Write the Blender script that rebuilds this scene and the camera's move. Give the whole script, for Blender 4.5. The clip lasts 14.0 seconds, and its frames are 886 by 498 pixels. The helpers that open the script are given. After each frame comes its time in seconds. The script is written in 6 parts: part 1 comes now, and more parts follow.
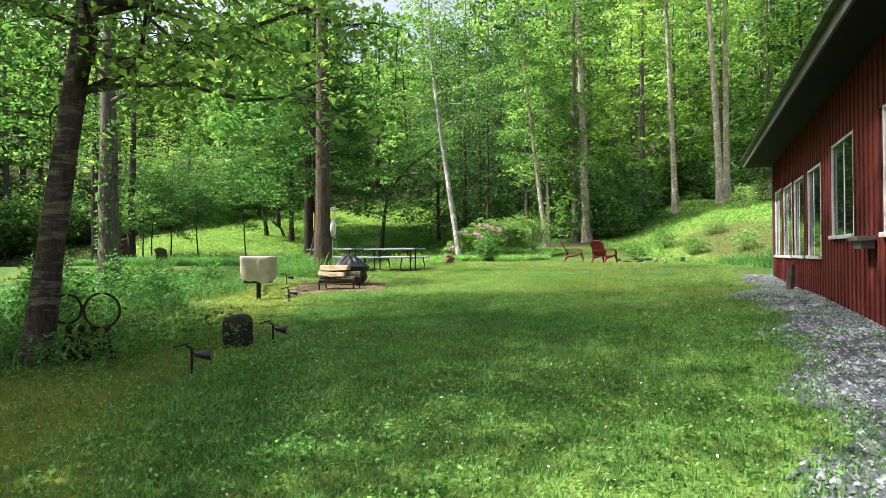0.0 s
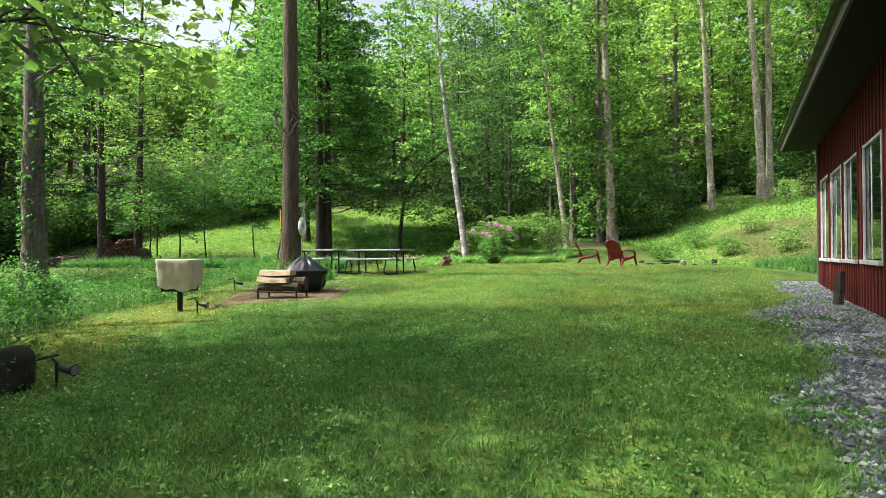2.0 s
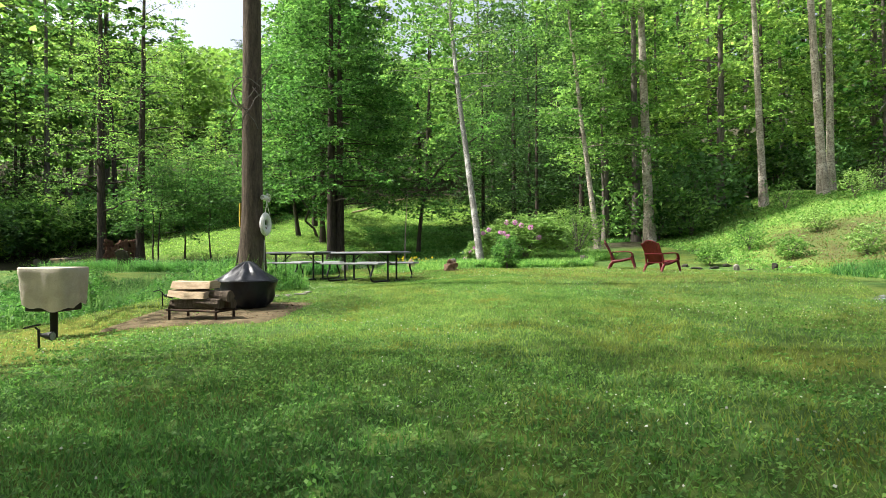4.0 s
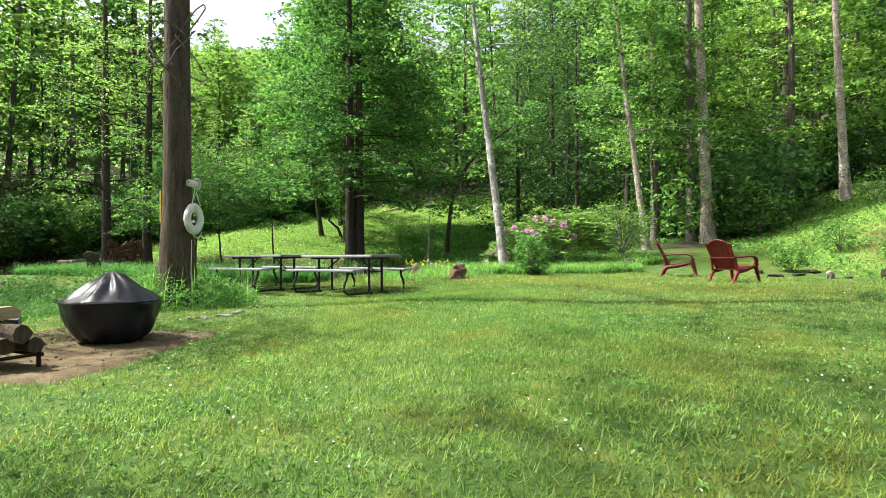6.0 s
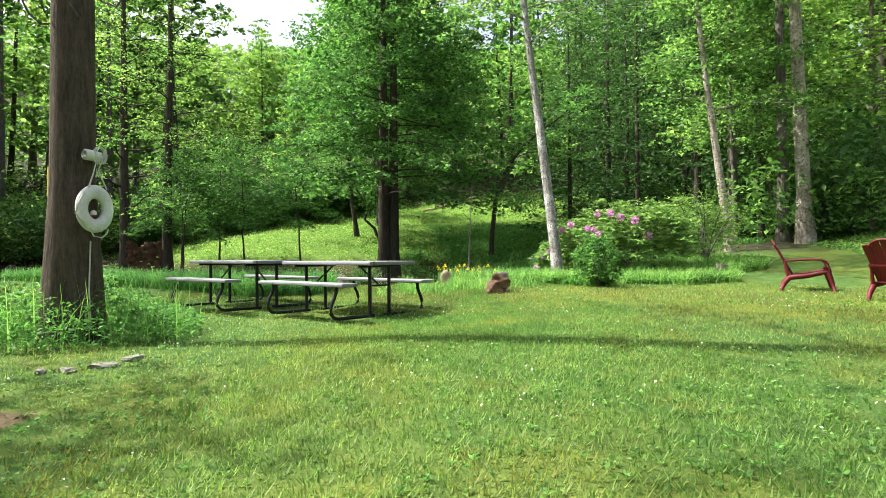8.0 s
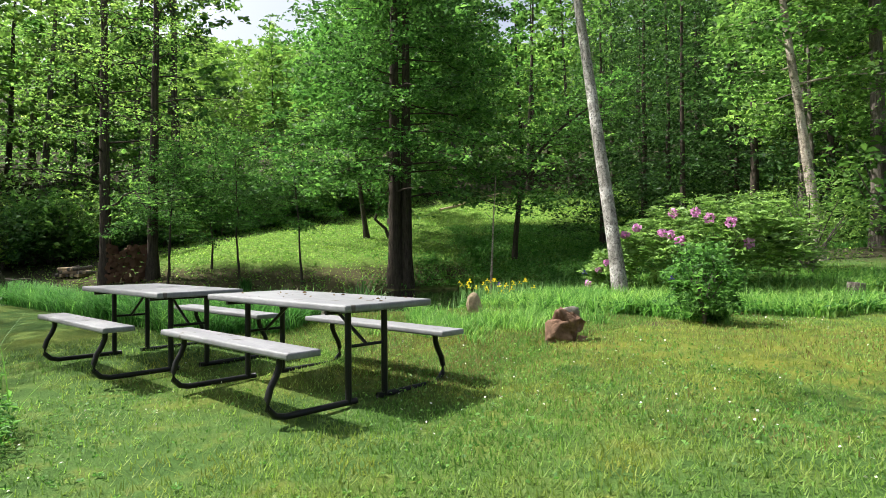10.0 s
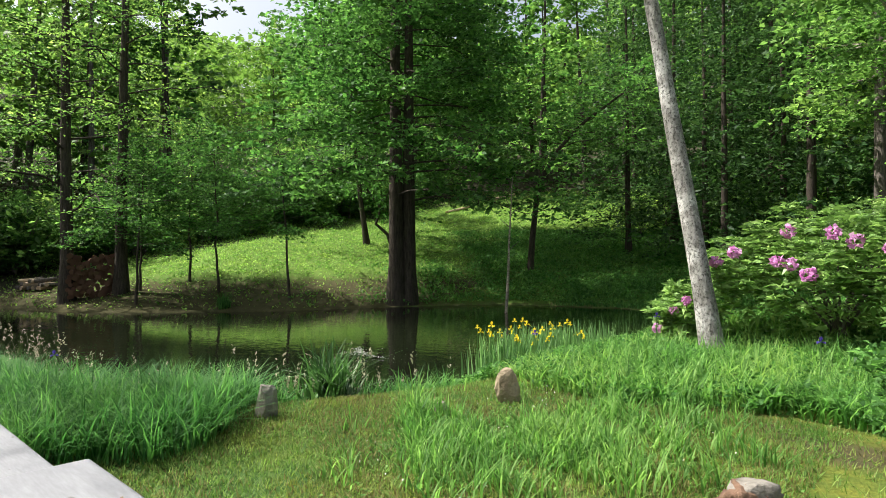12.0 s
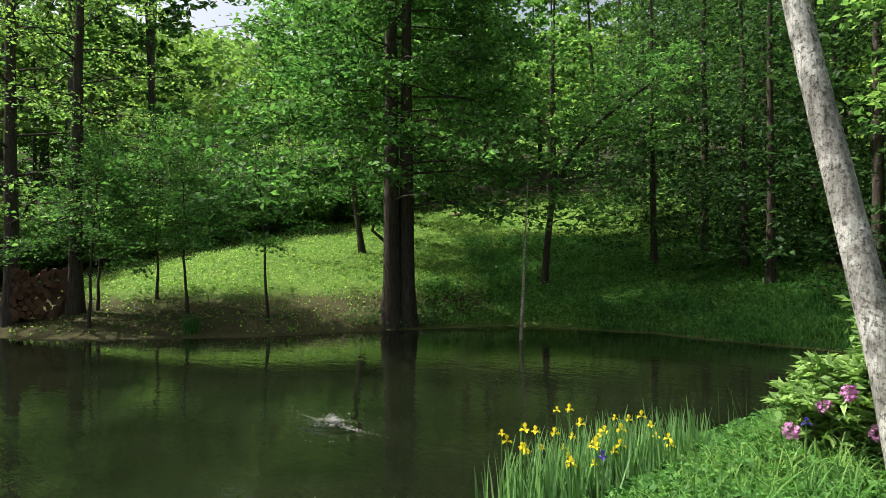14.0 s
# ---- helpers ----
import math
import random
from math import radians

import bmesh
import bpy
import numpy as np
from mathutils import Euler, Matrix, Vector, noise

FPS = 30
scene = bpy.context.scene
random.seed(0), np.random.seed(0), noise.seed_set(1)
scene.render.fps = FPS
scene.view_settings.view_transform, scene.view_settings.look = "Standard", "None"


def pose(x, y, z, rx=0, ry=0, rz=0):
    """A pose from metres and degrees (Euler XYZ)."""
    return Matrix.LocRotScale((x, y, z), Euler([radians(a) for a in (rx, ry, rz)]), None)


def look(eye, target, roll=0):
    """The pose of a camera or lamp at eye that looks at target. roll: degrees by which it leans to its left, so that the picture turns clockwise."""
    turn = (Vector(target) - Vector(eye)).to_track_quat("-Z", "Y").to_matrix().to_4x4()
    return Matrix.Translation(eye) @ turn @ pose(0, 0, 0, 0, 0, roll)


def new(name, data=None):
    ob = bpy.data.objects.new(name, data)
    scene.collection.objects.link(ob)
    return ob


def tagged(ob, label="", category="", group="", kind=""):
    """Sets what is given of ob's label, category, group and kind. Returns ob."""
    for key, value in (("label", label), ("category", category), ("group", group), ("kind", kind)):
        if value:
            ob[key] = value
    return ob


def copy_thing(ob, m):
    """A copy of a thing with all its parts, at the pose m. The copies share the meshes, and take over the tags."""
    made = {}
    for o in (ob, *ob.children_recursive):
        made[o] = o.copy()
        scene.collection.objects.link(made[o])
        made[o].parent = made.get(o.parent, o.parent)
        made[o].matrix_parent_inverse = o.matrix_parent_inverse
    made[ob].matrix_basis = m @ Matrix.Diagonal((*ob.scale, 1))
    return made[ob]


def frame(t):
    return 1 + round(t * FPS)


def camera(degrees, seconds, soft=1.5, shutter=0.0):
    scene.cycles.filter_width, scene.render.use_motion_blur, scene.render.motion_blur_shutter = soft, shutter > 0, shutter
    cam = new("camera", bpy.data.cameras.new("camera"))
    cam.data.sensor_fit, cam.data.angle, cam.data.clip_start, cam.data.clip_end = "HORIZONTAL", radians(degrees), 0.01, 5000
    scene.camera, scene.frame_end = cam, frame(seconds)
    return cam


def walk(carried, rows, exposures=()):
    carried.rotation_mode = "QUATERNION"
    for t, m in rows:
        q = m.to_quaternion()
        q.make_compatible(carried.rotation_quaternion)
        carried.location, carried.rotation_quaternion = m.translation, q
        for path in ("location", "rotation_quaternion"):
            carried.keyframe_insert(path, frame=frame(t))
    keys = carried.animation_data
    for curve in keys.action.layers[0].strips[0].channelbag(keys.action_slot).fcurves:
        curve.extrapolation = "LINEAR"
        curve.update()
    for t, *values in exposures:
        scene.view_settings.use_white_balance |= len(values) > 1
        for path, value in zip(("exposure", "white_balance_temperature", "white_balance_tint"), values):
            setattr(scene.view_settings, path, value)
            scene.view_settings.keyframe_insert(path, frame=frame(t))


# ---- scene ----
cam = camera(72.1, 14.0, soft=0.8)
METRES, EYE, TILT, LEAN, TURN = 23.4, 1.13, 1.1, 0.0, 22.9
ROWS = [
    (0.0, 0.0, 0.0, 0.0, -0.01, -0.77, 0.45),
    (0.5, 0.0157, 0.028, -0.0002, 0.46, -0.77, 0.45),
    (1.0, 0.0316, 0.053, -0.0006, 1.79, -0.76, 0.45),
    (1.5, 0.0462, 0.076, -0.0006, 2.78, -0.75, 0.47),
    (2.0, 0.0589, 0.0988, -0.0007, 3.6, -0.74, 0.5),
    (2.5, 0.0681, 0.1257, -0.0008, 4.38, -0.73, 0.48),
    (3.0, 0.073, 0.1576, -0.0006, 5.13, -0.72, 0.5),
    (5.5, 0.101, 0.3459, -0.001, 9.62, -0.63, 0.59),
    (6.0, 0.1029, 0.3831, -0.001, 10.81, -0.61, 0.62),
    (6.5, 0.1019, 0.4203, -0.0009, 12.08, -0.58, 0.62),
    (7.0, 0.0977, 0.4568, -0.0008, 13.29, -0.56, 0.65),
    (7.5, 0.0913, 0.4935, -0.0005, 14.32, -0.55, 0.66),
    (8.0, 0.0828, 0.5304, -0.0007, 15.19, -0.51, 0.7),
    (10.5, 0.0226, 0.7156, 0.011, 16.73, -0.56, 0.64),
    (11.0, 0.0116, 0.7514, 0.0152, 16.92, -0.54, 0.59),
    (11.5, 0.0004, 0.7854, 0.0199, 17.04, -0.56, 0.61),
    (12.0, -0.0104, 0.8199, 0.0244, 17.14, -0.56, 0.61),
    (12.5, -0.0197, 0.8548, 0.0291, 17.26, -0.57, 0.64),
    (13.0, -0.0291, 0.8882, 0.0339, 17.34, -0.58, 0.64),
    (13.5, -0.0401, 0.9211, 0.0388, 17.39, -0.58, 0.63),
    (14.0, -0.0514, 0.9546, 0.0436, 17.45, -0.57, 0.61),
]
walk(cam, [(t, pose(0, 0, EYE, TILT, LEAN, TURN) @ pose(METRES * x, METRES * y, METRES * z, 90 + pitch, roll, yaw)) for t, x, y, z, yaw, pitch, roll in ROWS],
     [(0.0, 1.27, 6350, 10), (1.5, 1.08, 6350, 10), (3.0, 1.08, 6350, 10), (5.5, 1.22, 6350, 10), (6.5, 1.25, 6350, 10), (8.0, 1.25, 6350, 10), (10.5, 0.8, 6350, 10), (12.5, 0.75, 6350, 10), (14.0, 0.62, 6350, 10)])

# ---------------------------------------------------------------- light
SUN = Vector((-0.70, -0.34, 1.05)).normalized()
world = bpy.data.worlds.new("sky")
scene.world = world
world.use_nodes = True
sky = world.node_tree.nodes.new("ShaderNodeTexSky")
sky.sky_type = "NISHITA"
sky.sun_disc = False
sky.sun_elevation, sky.sun_rotation = math.asin(SUN.z), math.atan2(SUN.x, SUN.y)
sky.air_density, sky.dust_density, sky.ozone_density = 1.0, 7.0, 1.0
back = world.node_tree.nodes["Background"]
back.inputs["Strength"].default_value = 0.135
haze = world.node_tree.nodes.new("ShaderNodeHueSaturation")
haze.inputs["Saturation"].default_value, haze.inputs["Value"].default_value = 0.6, 1.0
world.node_tree.links.new(sky.outputs[0], haze.inputs["Color"])
world.node_tree.links.new(haze.outputs[0], back.inputs["Color"])
sun = new("sun", bpy.data.lights.new("sun", "SUN"))
sun.data.energy, sun.data.angle, sun.data.color = 5.0, radians(0.6), (1.0, 0.965, 0.88)
sun.matrix_world = look((0, 0, 40), Vector((0, 0, 40)) - SUN)

# ---------------------------------------------------------------- materials


def material(name, rough=0.8, metal=0.0, spec=0.3):
    mat = bpy.data.materials.new(name)
    mat.use_nodes = True
    nodes, links = mat.node_tree.nodes, mat.node_tree.links
    bsdf = nodes["Principled BSDF"]
    bsdf.inputs["Roughness"].default_value = rough
    bsdf.inputs["Metallic"].default_value = metal
    bsdf.inputs["Specular IOR Level"].default_value = spec
    return mat, nodes, links, bsdf


def ramp(nodes, links, value, stops):
    node = nodes.new("ShaderNodeValToRGB")
    ele = node.color_ramp.elements
    while len(ele) < len(stops):
        ele.new(0.5)
    for e, (p, c) in zip(ele, stops):
        e.position, e.color = p, (*c, 1)
    links.new(value, node.inputs[0])
    return node.outputs[0]


def noise_node(nodes, links, scale, detail=4, rough=0.6, stretch=None, space="Object"):
    co = nodes.new("ShaderNodeTexCoord").outputs[space]
    if stretch:
        mp = nodes.new("ShaderNodeMapping")
        mp.inputs["Scale"].default_value = stretch
        links.new(co, mp.inputs[0])
        co = mp.outputs[0]
    n = nodes.new("ShaderNodeTexNoise")
    n.inputs["Scale"].default_value, n.inputs["Detail"].default_value, n.inputs["Roughness"].default_value = scale, detail, rough
    links.new(co, n.inputs["Vector"])
    return n.outputs["Fac"]


def mixed(nodes, links, fac, a, b, mode="MIX"):
    m = nodes.new("ShaderNodeMix")
    m.data_type, m.blend_type = "RGBA", mode
    for sock, v in ((m.inputs["Factor"], fac), (m.inputs["A"], a), (m.inputs["B"], b)):
        if isinstance(v, (int, float)):
            sock.default_value = v
        elif isinstance(v, tuple):
            sock.default_value = (*v, 1)
        else:
            links.new(v, sock)
    return m.outputs["Result"]


def bump(nodes, links, bsdf, value, strength=0.4, distance=0.02):
    b = nodes.new("ShaderNodeBump")
    b.inputs["Strength"].default_value, b.inputs["Distance"].default_value = strength, distance
    links.new(value, b.inputs["Height"])
    links.new(b.outputs[0], bsdf.inputs["Normal"])


def grained(name, dark, light, scale=8, stretch=None, rough=0.8, metal=0.0, spec=0.3, bumps=0.3, distance=0.01, fine=60):
    """A surface of two tones at two scales, with fine relief."""
    mat, nodes, links, bsdf = material(name, rough, metal, spec)
    big = noise_node(nodes, links, scale, 5, 0.6, stretch)
    small = noise_node(nodes, links, fine, 3, 0.6, stretch)
    col = ramp(nodes, links, big, [(0.3, dark), (0.7, light)])
    tone = ramp(nodes, links, small, [(0.25, (0.72, 0.72, 0.72)), (0.75, (1.15, 1.15, 1.15))])
    col = mixed(nodes, links, 1.0, col, tone, "MULTIPLY")
    links.new(col, bsdf.inputs["Base Color"])
    bump(nodes, links, bsdf, small, bumps, distance)
    return mat


def leafy(name, tones, glow=0.44, rough=0.5, thin=None, mottle=0.0, gold=None):
    """Leaves: tones differ from leaf to leaf, and light passes through them."""
    mat, nodes, links, bsdf = material(name, rough, 0, 0.14)
    geo = nodes.new("ShaderNodeNewGeometry")
    info = nodes.new("ShaderNodeObjectInfo")
    add = nodes.new("ShaderNodeMath")
    add.operation = "MULTIPLY_ADD"
    links.new(info.outputs["Random"], add.inputs[0])
    add.inputs[1].default_value = 0.35
    links.new(geo.outputs["Random Per Island"], add.inputs[2])
    sub = nodes.new("ShaderNodeMath")
    sub.operation = "MULTIPLY"
    links.new(add.outputs[0], sub.inputs[0])
    sub.inputs[1].default_value = 0.74
    n = len(tones) - 1
    col = ramp(nodes, links, sub.outputs[0], [(i / n, c) for i, c in enumerate(tones)])
    if mottle:
        wide, small = noise_node(nodes, links, mottle, 4, 0.6), noise_node(nodes, links, mottle * 4.5, 3, 0.6)
        col = mixed(nodes, links, 1.0, col, ramp(nodes, links, wide, [(0.36, (0.66, 0.80, 0.70)), (0.5, (1, 1, 1)), (0.64, (1.16, 1.06, 0.98))]), "MULTIPLY")
        col = mixed(nodes, links, 1.0, col, ramp(nodes, links, small, [(0.35, (0.72, 0.76, 0.7)), (0.65, (1.2, 1.16, 1.2))]), "MULTIPLY")
    if gold:
        turf = noise_node(nodes, links, 1.1, 6, 0.7)
        col = mixed(nodes, links, ramp(nodes, links, turf, [(0.5, (0, 0, 0)), (0.66, (0.75, 0.75, 0.75))]), col, gold)
    links.new(col, bsdf.inputs["Base Color"])
    tr = nodes.new("ShaderNodeBsdfTranslucent")
    links.new(mixed(nodes, links, 1.0, col, thin or (1.72, 1.86, 1.3), "MULTIPLY"), tr.inputs["Color"])
    mix = nodes.new("ShaderNodeMixShader")
    mix.inputs[0].default_value = glow
    links.new(bsdf.outputs[0], mix.inputs[1])
    links.new(tr.outputs[0], mix.inputs[2])
    links.new(mix.outputs[0], nodes["Material Output"].inputs["Surface"])
    return mat


def flat_tone(name, colour, rough=0.5, metal=0.0, spec=0.4):
    return grained(name, tuple(c * 0.8 for c in colour), tuple(min(1, c * 1.12) for c in colour), 6, None, rough, metal, spec, 0.08, 0.003, 90)


def ground_material():
    mat, nodes, links, bsdf = material("ground_cover", 0.95, 0, 0.1)
    n1 = noise_node(nodes, links, 0.45, 5, 0.65)
    n2 = noise_node(nodes, links, 3.5, 5, 0.7)
    n3 = noise_node(nodes, links, 45, 4, 0.7)
    grass = ramp(nodes, links, n2, [(0.25, (0.032, 0.070, 0.016)), (0.5, (0.062, 0.118, 0.027)), (0.75, (0.115, 0.165, 0.042))])
    moss = ramp(nodes, links, n2, [(0.3, (0.12, 0.145, 0.020)), (0.7, (0.165, 0.170, 0.030))])
    soil = ramp(nodes, links, n2, [(0.3, (0.036, 0.034, 0.016)), (0.7, (0.094, 0.084, 0.038))])
    litter = ramp(nodes, links, n2, [(0.3, (0.022, 0.024, 0.012)), (0.7, (0.06, 0.055, 0.03))])
    gravel = ramp(nodes, links, n2, [(0.3, (0.07, 0.075, 0.085)), (0.7, (0.19, 0.195, 0.21))])

    def cover(layer):
        a = nodes.new("ShaderNodeAttribute")
        a.attribute_name = layer
        m = nodes.new("ShaderNodeMath")
        m.operation = "MULTIPLY_ADD"
        links.new(n2, m.inputs[0])
        m.inputs[1].default_value = 1.2
        links.new(a.outputs["Fac"], m.inputs[2])
        r = ramp(nodes, links, m.outputs[0], [(0.55, (0, 0, 0)), (0.95, (1, 1, 1))])
        return r

    patches = ramp(nodes, links, n1, [(0.48, (0, 0, 0)), (0.66, (0.6, 0.6, 0.6))])
    col = mixed(nodes, links, patches, grass, moss)
    meadow = ramp(nodes, links, n2, [(0.3, (0.075, 0.145, 0.026)), (0.7, (0.17, 0.25, 0.052))])
    for layer, tone in (("meadow", meadow), ("mossy", moss), ("bare", soil), ("woods", litter), ("stony", gravel)):
        col = mixed(nodes, links, cover(layer), col, tone)
    tone = ramp(nodes, links, n3, [(0.25, (0.55, 0.55, 0.55)), (0.75, (1.3, 1.3, 1.3))])
    col = mixed(nodes, links, 1.0, col, tone, "MULTIPLY")
    links.new(col, bsdf.inputs["Base Color"])
    bump(nodes, links, bsdf, n3, 0.7, 0.03)
    return mat


def water_material():
    mat, nodes, links, bsdf = material("pond_water", 0.04, 0, 0.5)
    n = noise_node(nodes, links, 0.6, 3, 0.5)
    col = ramp(nodes, links, n, [(0.3, (0.005, 0.007, 0.003)), (0.7, (0.010, 0.013, 0.006))])
    links.new(col, bsdf.inputs["Base Color"])
    bsdf.inputs["IOR"].default_value = 1.33
    wave = noise_node(nodes, links, 2.2, 3, 0.55, (1, 1.6, 1))
    bump(nodes, links, bsdf, wave, 0.12, 0.05)
    return mat


def bark_material(name, dark, light, spots=None, scabs=None, scab_grain=(9, 1.5)):
    mat, nodes, links, bsdf = material(name, 0.95, 0, 0.15)
    grain = noise_node(nodes, links, 5, 6, 0.7, (3, 3, 0.45))
    mottle = noise_node(nodes, links, 1.6, 5, 0.7)
    col = ramp(nodes, links, grain, [(0.3, dark), (0.68, light)])
    if spots:
        patch = ramp(nodes, links, mottle, [(0.47, (0, 0, 0)), (0.6, (1, 1, 1))])
        col = mixed(nodes, links, patch, col, spots)
    if scabs:
        rough = noise_node(nodes, links, scab_grain[0], 5, 0.75, (1, 1, scab_grain[1]))
        col = mixed(nodes, links, ramp(nodes, links, rough, [(0.50, (0, 0, 0)), (0.60, (0.85, 0.85, 0.85))]), col, scabs)
    fine = noise_node(nodes, links, 40, 4, 0.7, (1, 1, 0.4))
    col = mixed(nodes, links, 1.0, col, ramp(nodes, links, fine, [(0.25, (0.6, 0.6, 0.6)), (0.75, (1.2, 1.2, 1.2))]), "MULTIPLY")
    links.new(col, bsdf.inputs["Base Color"])
    bump(nodes, links, bsdf, grain, 0.9, 0.05)
    return mat


GROUND, WATER = ground_material(), water_material()
BARK_GREY = bark_material("grey_bark", (0.06, 0.05, 0.042), (0.22, 0.19, 0.165))
BARK_BROWN = bark_material("brown_bark", (0.042, 0.033, 0.025), (0.14, 0.106, 0.078))
BARK_DARK = bark_material("dark_bark", (0.028, 0.023, 0.018), (0.105, 0.084, 0.067))
BARK_BANDED = bark_material("banded_bark", (0.030, 0.024, 0.018), (0.105, 0.084, 0.064), None, (0.21, 0.185, 0.15), (2.6, 5.0))
BARK_PALE = bark_material("pale_bark", (0.14, 0.115, 0.09), (0.46, 0.40, 0.32), (0.52, 0.46, 0.38), (0.13, 0.105, 0.08))
BARK_BIRCH = bark_material("birch_bark", (0.14, 0.13, 0.115), (0.38, 0.365, 0.335), (0.56, 0.54, 0.505), (0.06, 0.054, 0.046), (26, 0.9))
LEAF_MAPLE = leafy("maple_leaf", [(0.026, 0.066, 0.018), (0.072, 0.165, 0.044), (0.165, 0.330, 0.085)], mottle=0.45)
LEAF_SPRING = leafy("spring_leaf", [(0.068, 0.125, 0.032), (0.175, 0.285, 0.075), (0.35, 0.48, 0.14)], 0.5, mottle=0.45)
LEAF_WOODS = leafy("woods_leaf", [(0.030, 0.068, 0.018), (0.100, 0.195, 0.052), (0.245, 0.395, 0.115)], 0.48, mottle=0.45)
LEAF_DARK = leafy("shrub_leaf", [(0.027, 0.060, 0.020), (0.070, 0.150, 0.048), (0.150, 0.285, 0.088)], 0.35, mottle=0.45)
LEAF_HEMLOCK = leafy("hemlock_leaf", [(0.016, 0.038, 0.014), (0.042, 0.092, 0.030), (0.100, 0.190, 0.060)], 0.3, mottle=0.6)
LEAF_RHODO = leafy("rhododendron_leaf", [(0.085, 0.155, 0.042), (0.185, 0.305, 0.090), (0.34, 0.48, 0.15)], 0.3, 0.35)
LEAF_FAR = leafy("far_leaf", [(0.073, 0.137, 0.030), (0.122, 0.210, 0.047), (0.177, 0.273, 0.060)])
GRASS = leafy("lawn_blade", [(0.050, 0.110, 0.024), (0.115, 0.205, 0.045), (0.250, 0.340, 0.095)], 0.4, mottle=0.55, gold=(0.20, 0.19, 0.04))
CLOVER = leafy("clover_leaf", [(0.042, 0.098, 0.025), (0.120, 0.250, 0.060), (0.250, 0.420, 0.125)], 0.35, mottle=0.7)
IRIS_LEAF = leafy("iris_leaf", [(0.060, 0.130, 0.050), (0.115, 0.220, 0.085), (0.200, 0.330, 0.140)], 0.4)
REED = leafy("tall_grass_blade", [(0.050, 0.110, 0.035), (0.093, 0.180, 0.056), (0.175, 0.270, 0.096)], 0.4)
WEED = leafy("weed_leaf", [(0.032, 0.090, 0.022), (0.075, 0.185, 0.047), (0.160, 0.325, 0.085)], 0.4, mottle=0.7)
BED_LEAF = leafy("lily_leaf", [(0.052, 0.120, 0.028), (0.125, 0.255, 0.062), (0.260, 0.410, 0.120)], 0.45, mottle=0.8)
# brighter slope blade, with the sunlight put into its tone
SUNLIT_SLOPE_LEAF = leafy("sunlit_slope_blade", [(0.080, 0.150, 0.034), (0.180, 0.310, 0.072), (0.330, 0.470, 0.125)], 0.45, mottle=0.8)
# cooler than REED: the near bank's shade is put into this green
SHADE_BLADE = leafy("shade_toned_blade", [(0.030, 0.092, 0.027), (0.073, 0.189, 0.054), (0.166, 0.338, 0.094)], 0.4, mottle=0.8)
STRAW = leafy("seed_head", [(0.30, 0.26, 0.16), (0.42, 0.37, 0.25), (0.52, 0.47, 0.34)], 0.3, 0.8, (1, 1, 1))
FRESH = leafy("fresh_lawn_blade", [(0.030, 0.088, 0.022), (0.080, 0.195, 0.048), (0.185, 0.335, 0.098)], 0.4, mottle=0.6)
STRIPED = leafy("striped_leaf", [(0.10, 0.17, 0.08), (0.26, 0.33, 0.21), (0.45, 0.50, 0.38)], 0.3, 0.5, (1.1, 1.2, 1.0))
DRY = leafy("dry_blade", [(0.10, 0.095, 0.03), (0.17, 0.15, 0.05), (0.26, 0.22, 0.09)], 0.35, 0.7, (1, 1, 1))
PETAL_PINK = leafy("pink_petal", [(0.525, 0.196, 0.441), (0.651, 0.322, 0.567), (0.756, 0.483, 0.672)], 0.35, 0.6, (1.2, 1.0, 1.2))
PETAL_YELLOW = leafy("yellow_petal", [(0.620, 0.500, 0.010), (0.750, 0.640, 0.020), (0.820, 0.720, 0.060)], 0.35, 0.6, (1.2, 1.1, 1.0))
PETAL_BLUE = leafy("blue_petal", [(0.035, 0.028, 0.195), (0.063, 0.049, 0.273), (0.098, 0.070, 0.325)], 0.3, 0.6, (1.2, 1.0, 1.2))
PETAL_WHITE = leafy("clover_flower", [(0.6, 0.6, 0.5), (0.7, 0.7, 0.62), (0.75, 0.75, 0.7)], 0.2, 0.7, (1, 1, 1))
TANSTONE = grained("tan_sandstone", (0.23, 0.175, 0.11), (0.46, 0.37, 0.25), 6, None, 0.9, 0, 0.2, 0.8, 0.02, 30)
SANDSTONE = grained("sandstone", (0.085, 0.048, 0.032), (0.235, 0.145, 0.095), 5, None, 0.9, 0, 0.2, 0.7, 0.02, 35)
GREYSTONE = grained("grey_stone", (0.12, 0.108, 0.09), (0.33, 0.30, 0.26), 5, None, 0.9, 0, 0.2, 0.7, 0.02, 35)
DARKSTONE = grained("dark_stone", (0.018, 0.018, 0.013), (0.055, 0.05, 0.036), 6, None, 0.85, 0, 0.25, 0.6, 0.015, 40)
SIDING = grained("red_siding", (0.06, 0.009, 0.007), (0.135, 0.020, 0.014), 3, (6, 6, 0.5), 0.75, 0, 0.25, 0.35, 0.006, 25)
WHITE_TRIM = flat_tone("white_vinyl", (0.55, 0.57, 0.58), 0.45)
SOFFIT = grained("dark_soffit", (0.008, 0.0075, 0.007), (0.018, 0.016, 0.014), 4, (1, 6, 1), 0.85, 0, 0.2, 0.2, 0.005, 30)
FASCIA = flat_tone("grey_fascia", (0.075, 0.07, 0.064), 0.6)
ROOFING = grained("dark_metal_roof", (0.035, 0.035, 0.033), (0.075, 0.072, 0.068), 3, None, 0.5, 0.3, 0.4, 0.15, 0.004, 40)


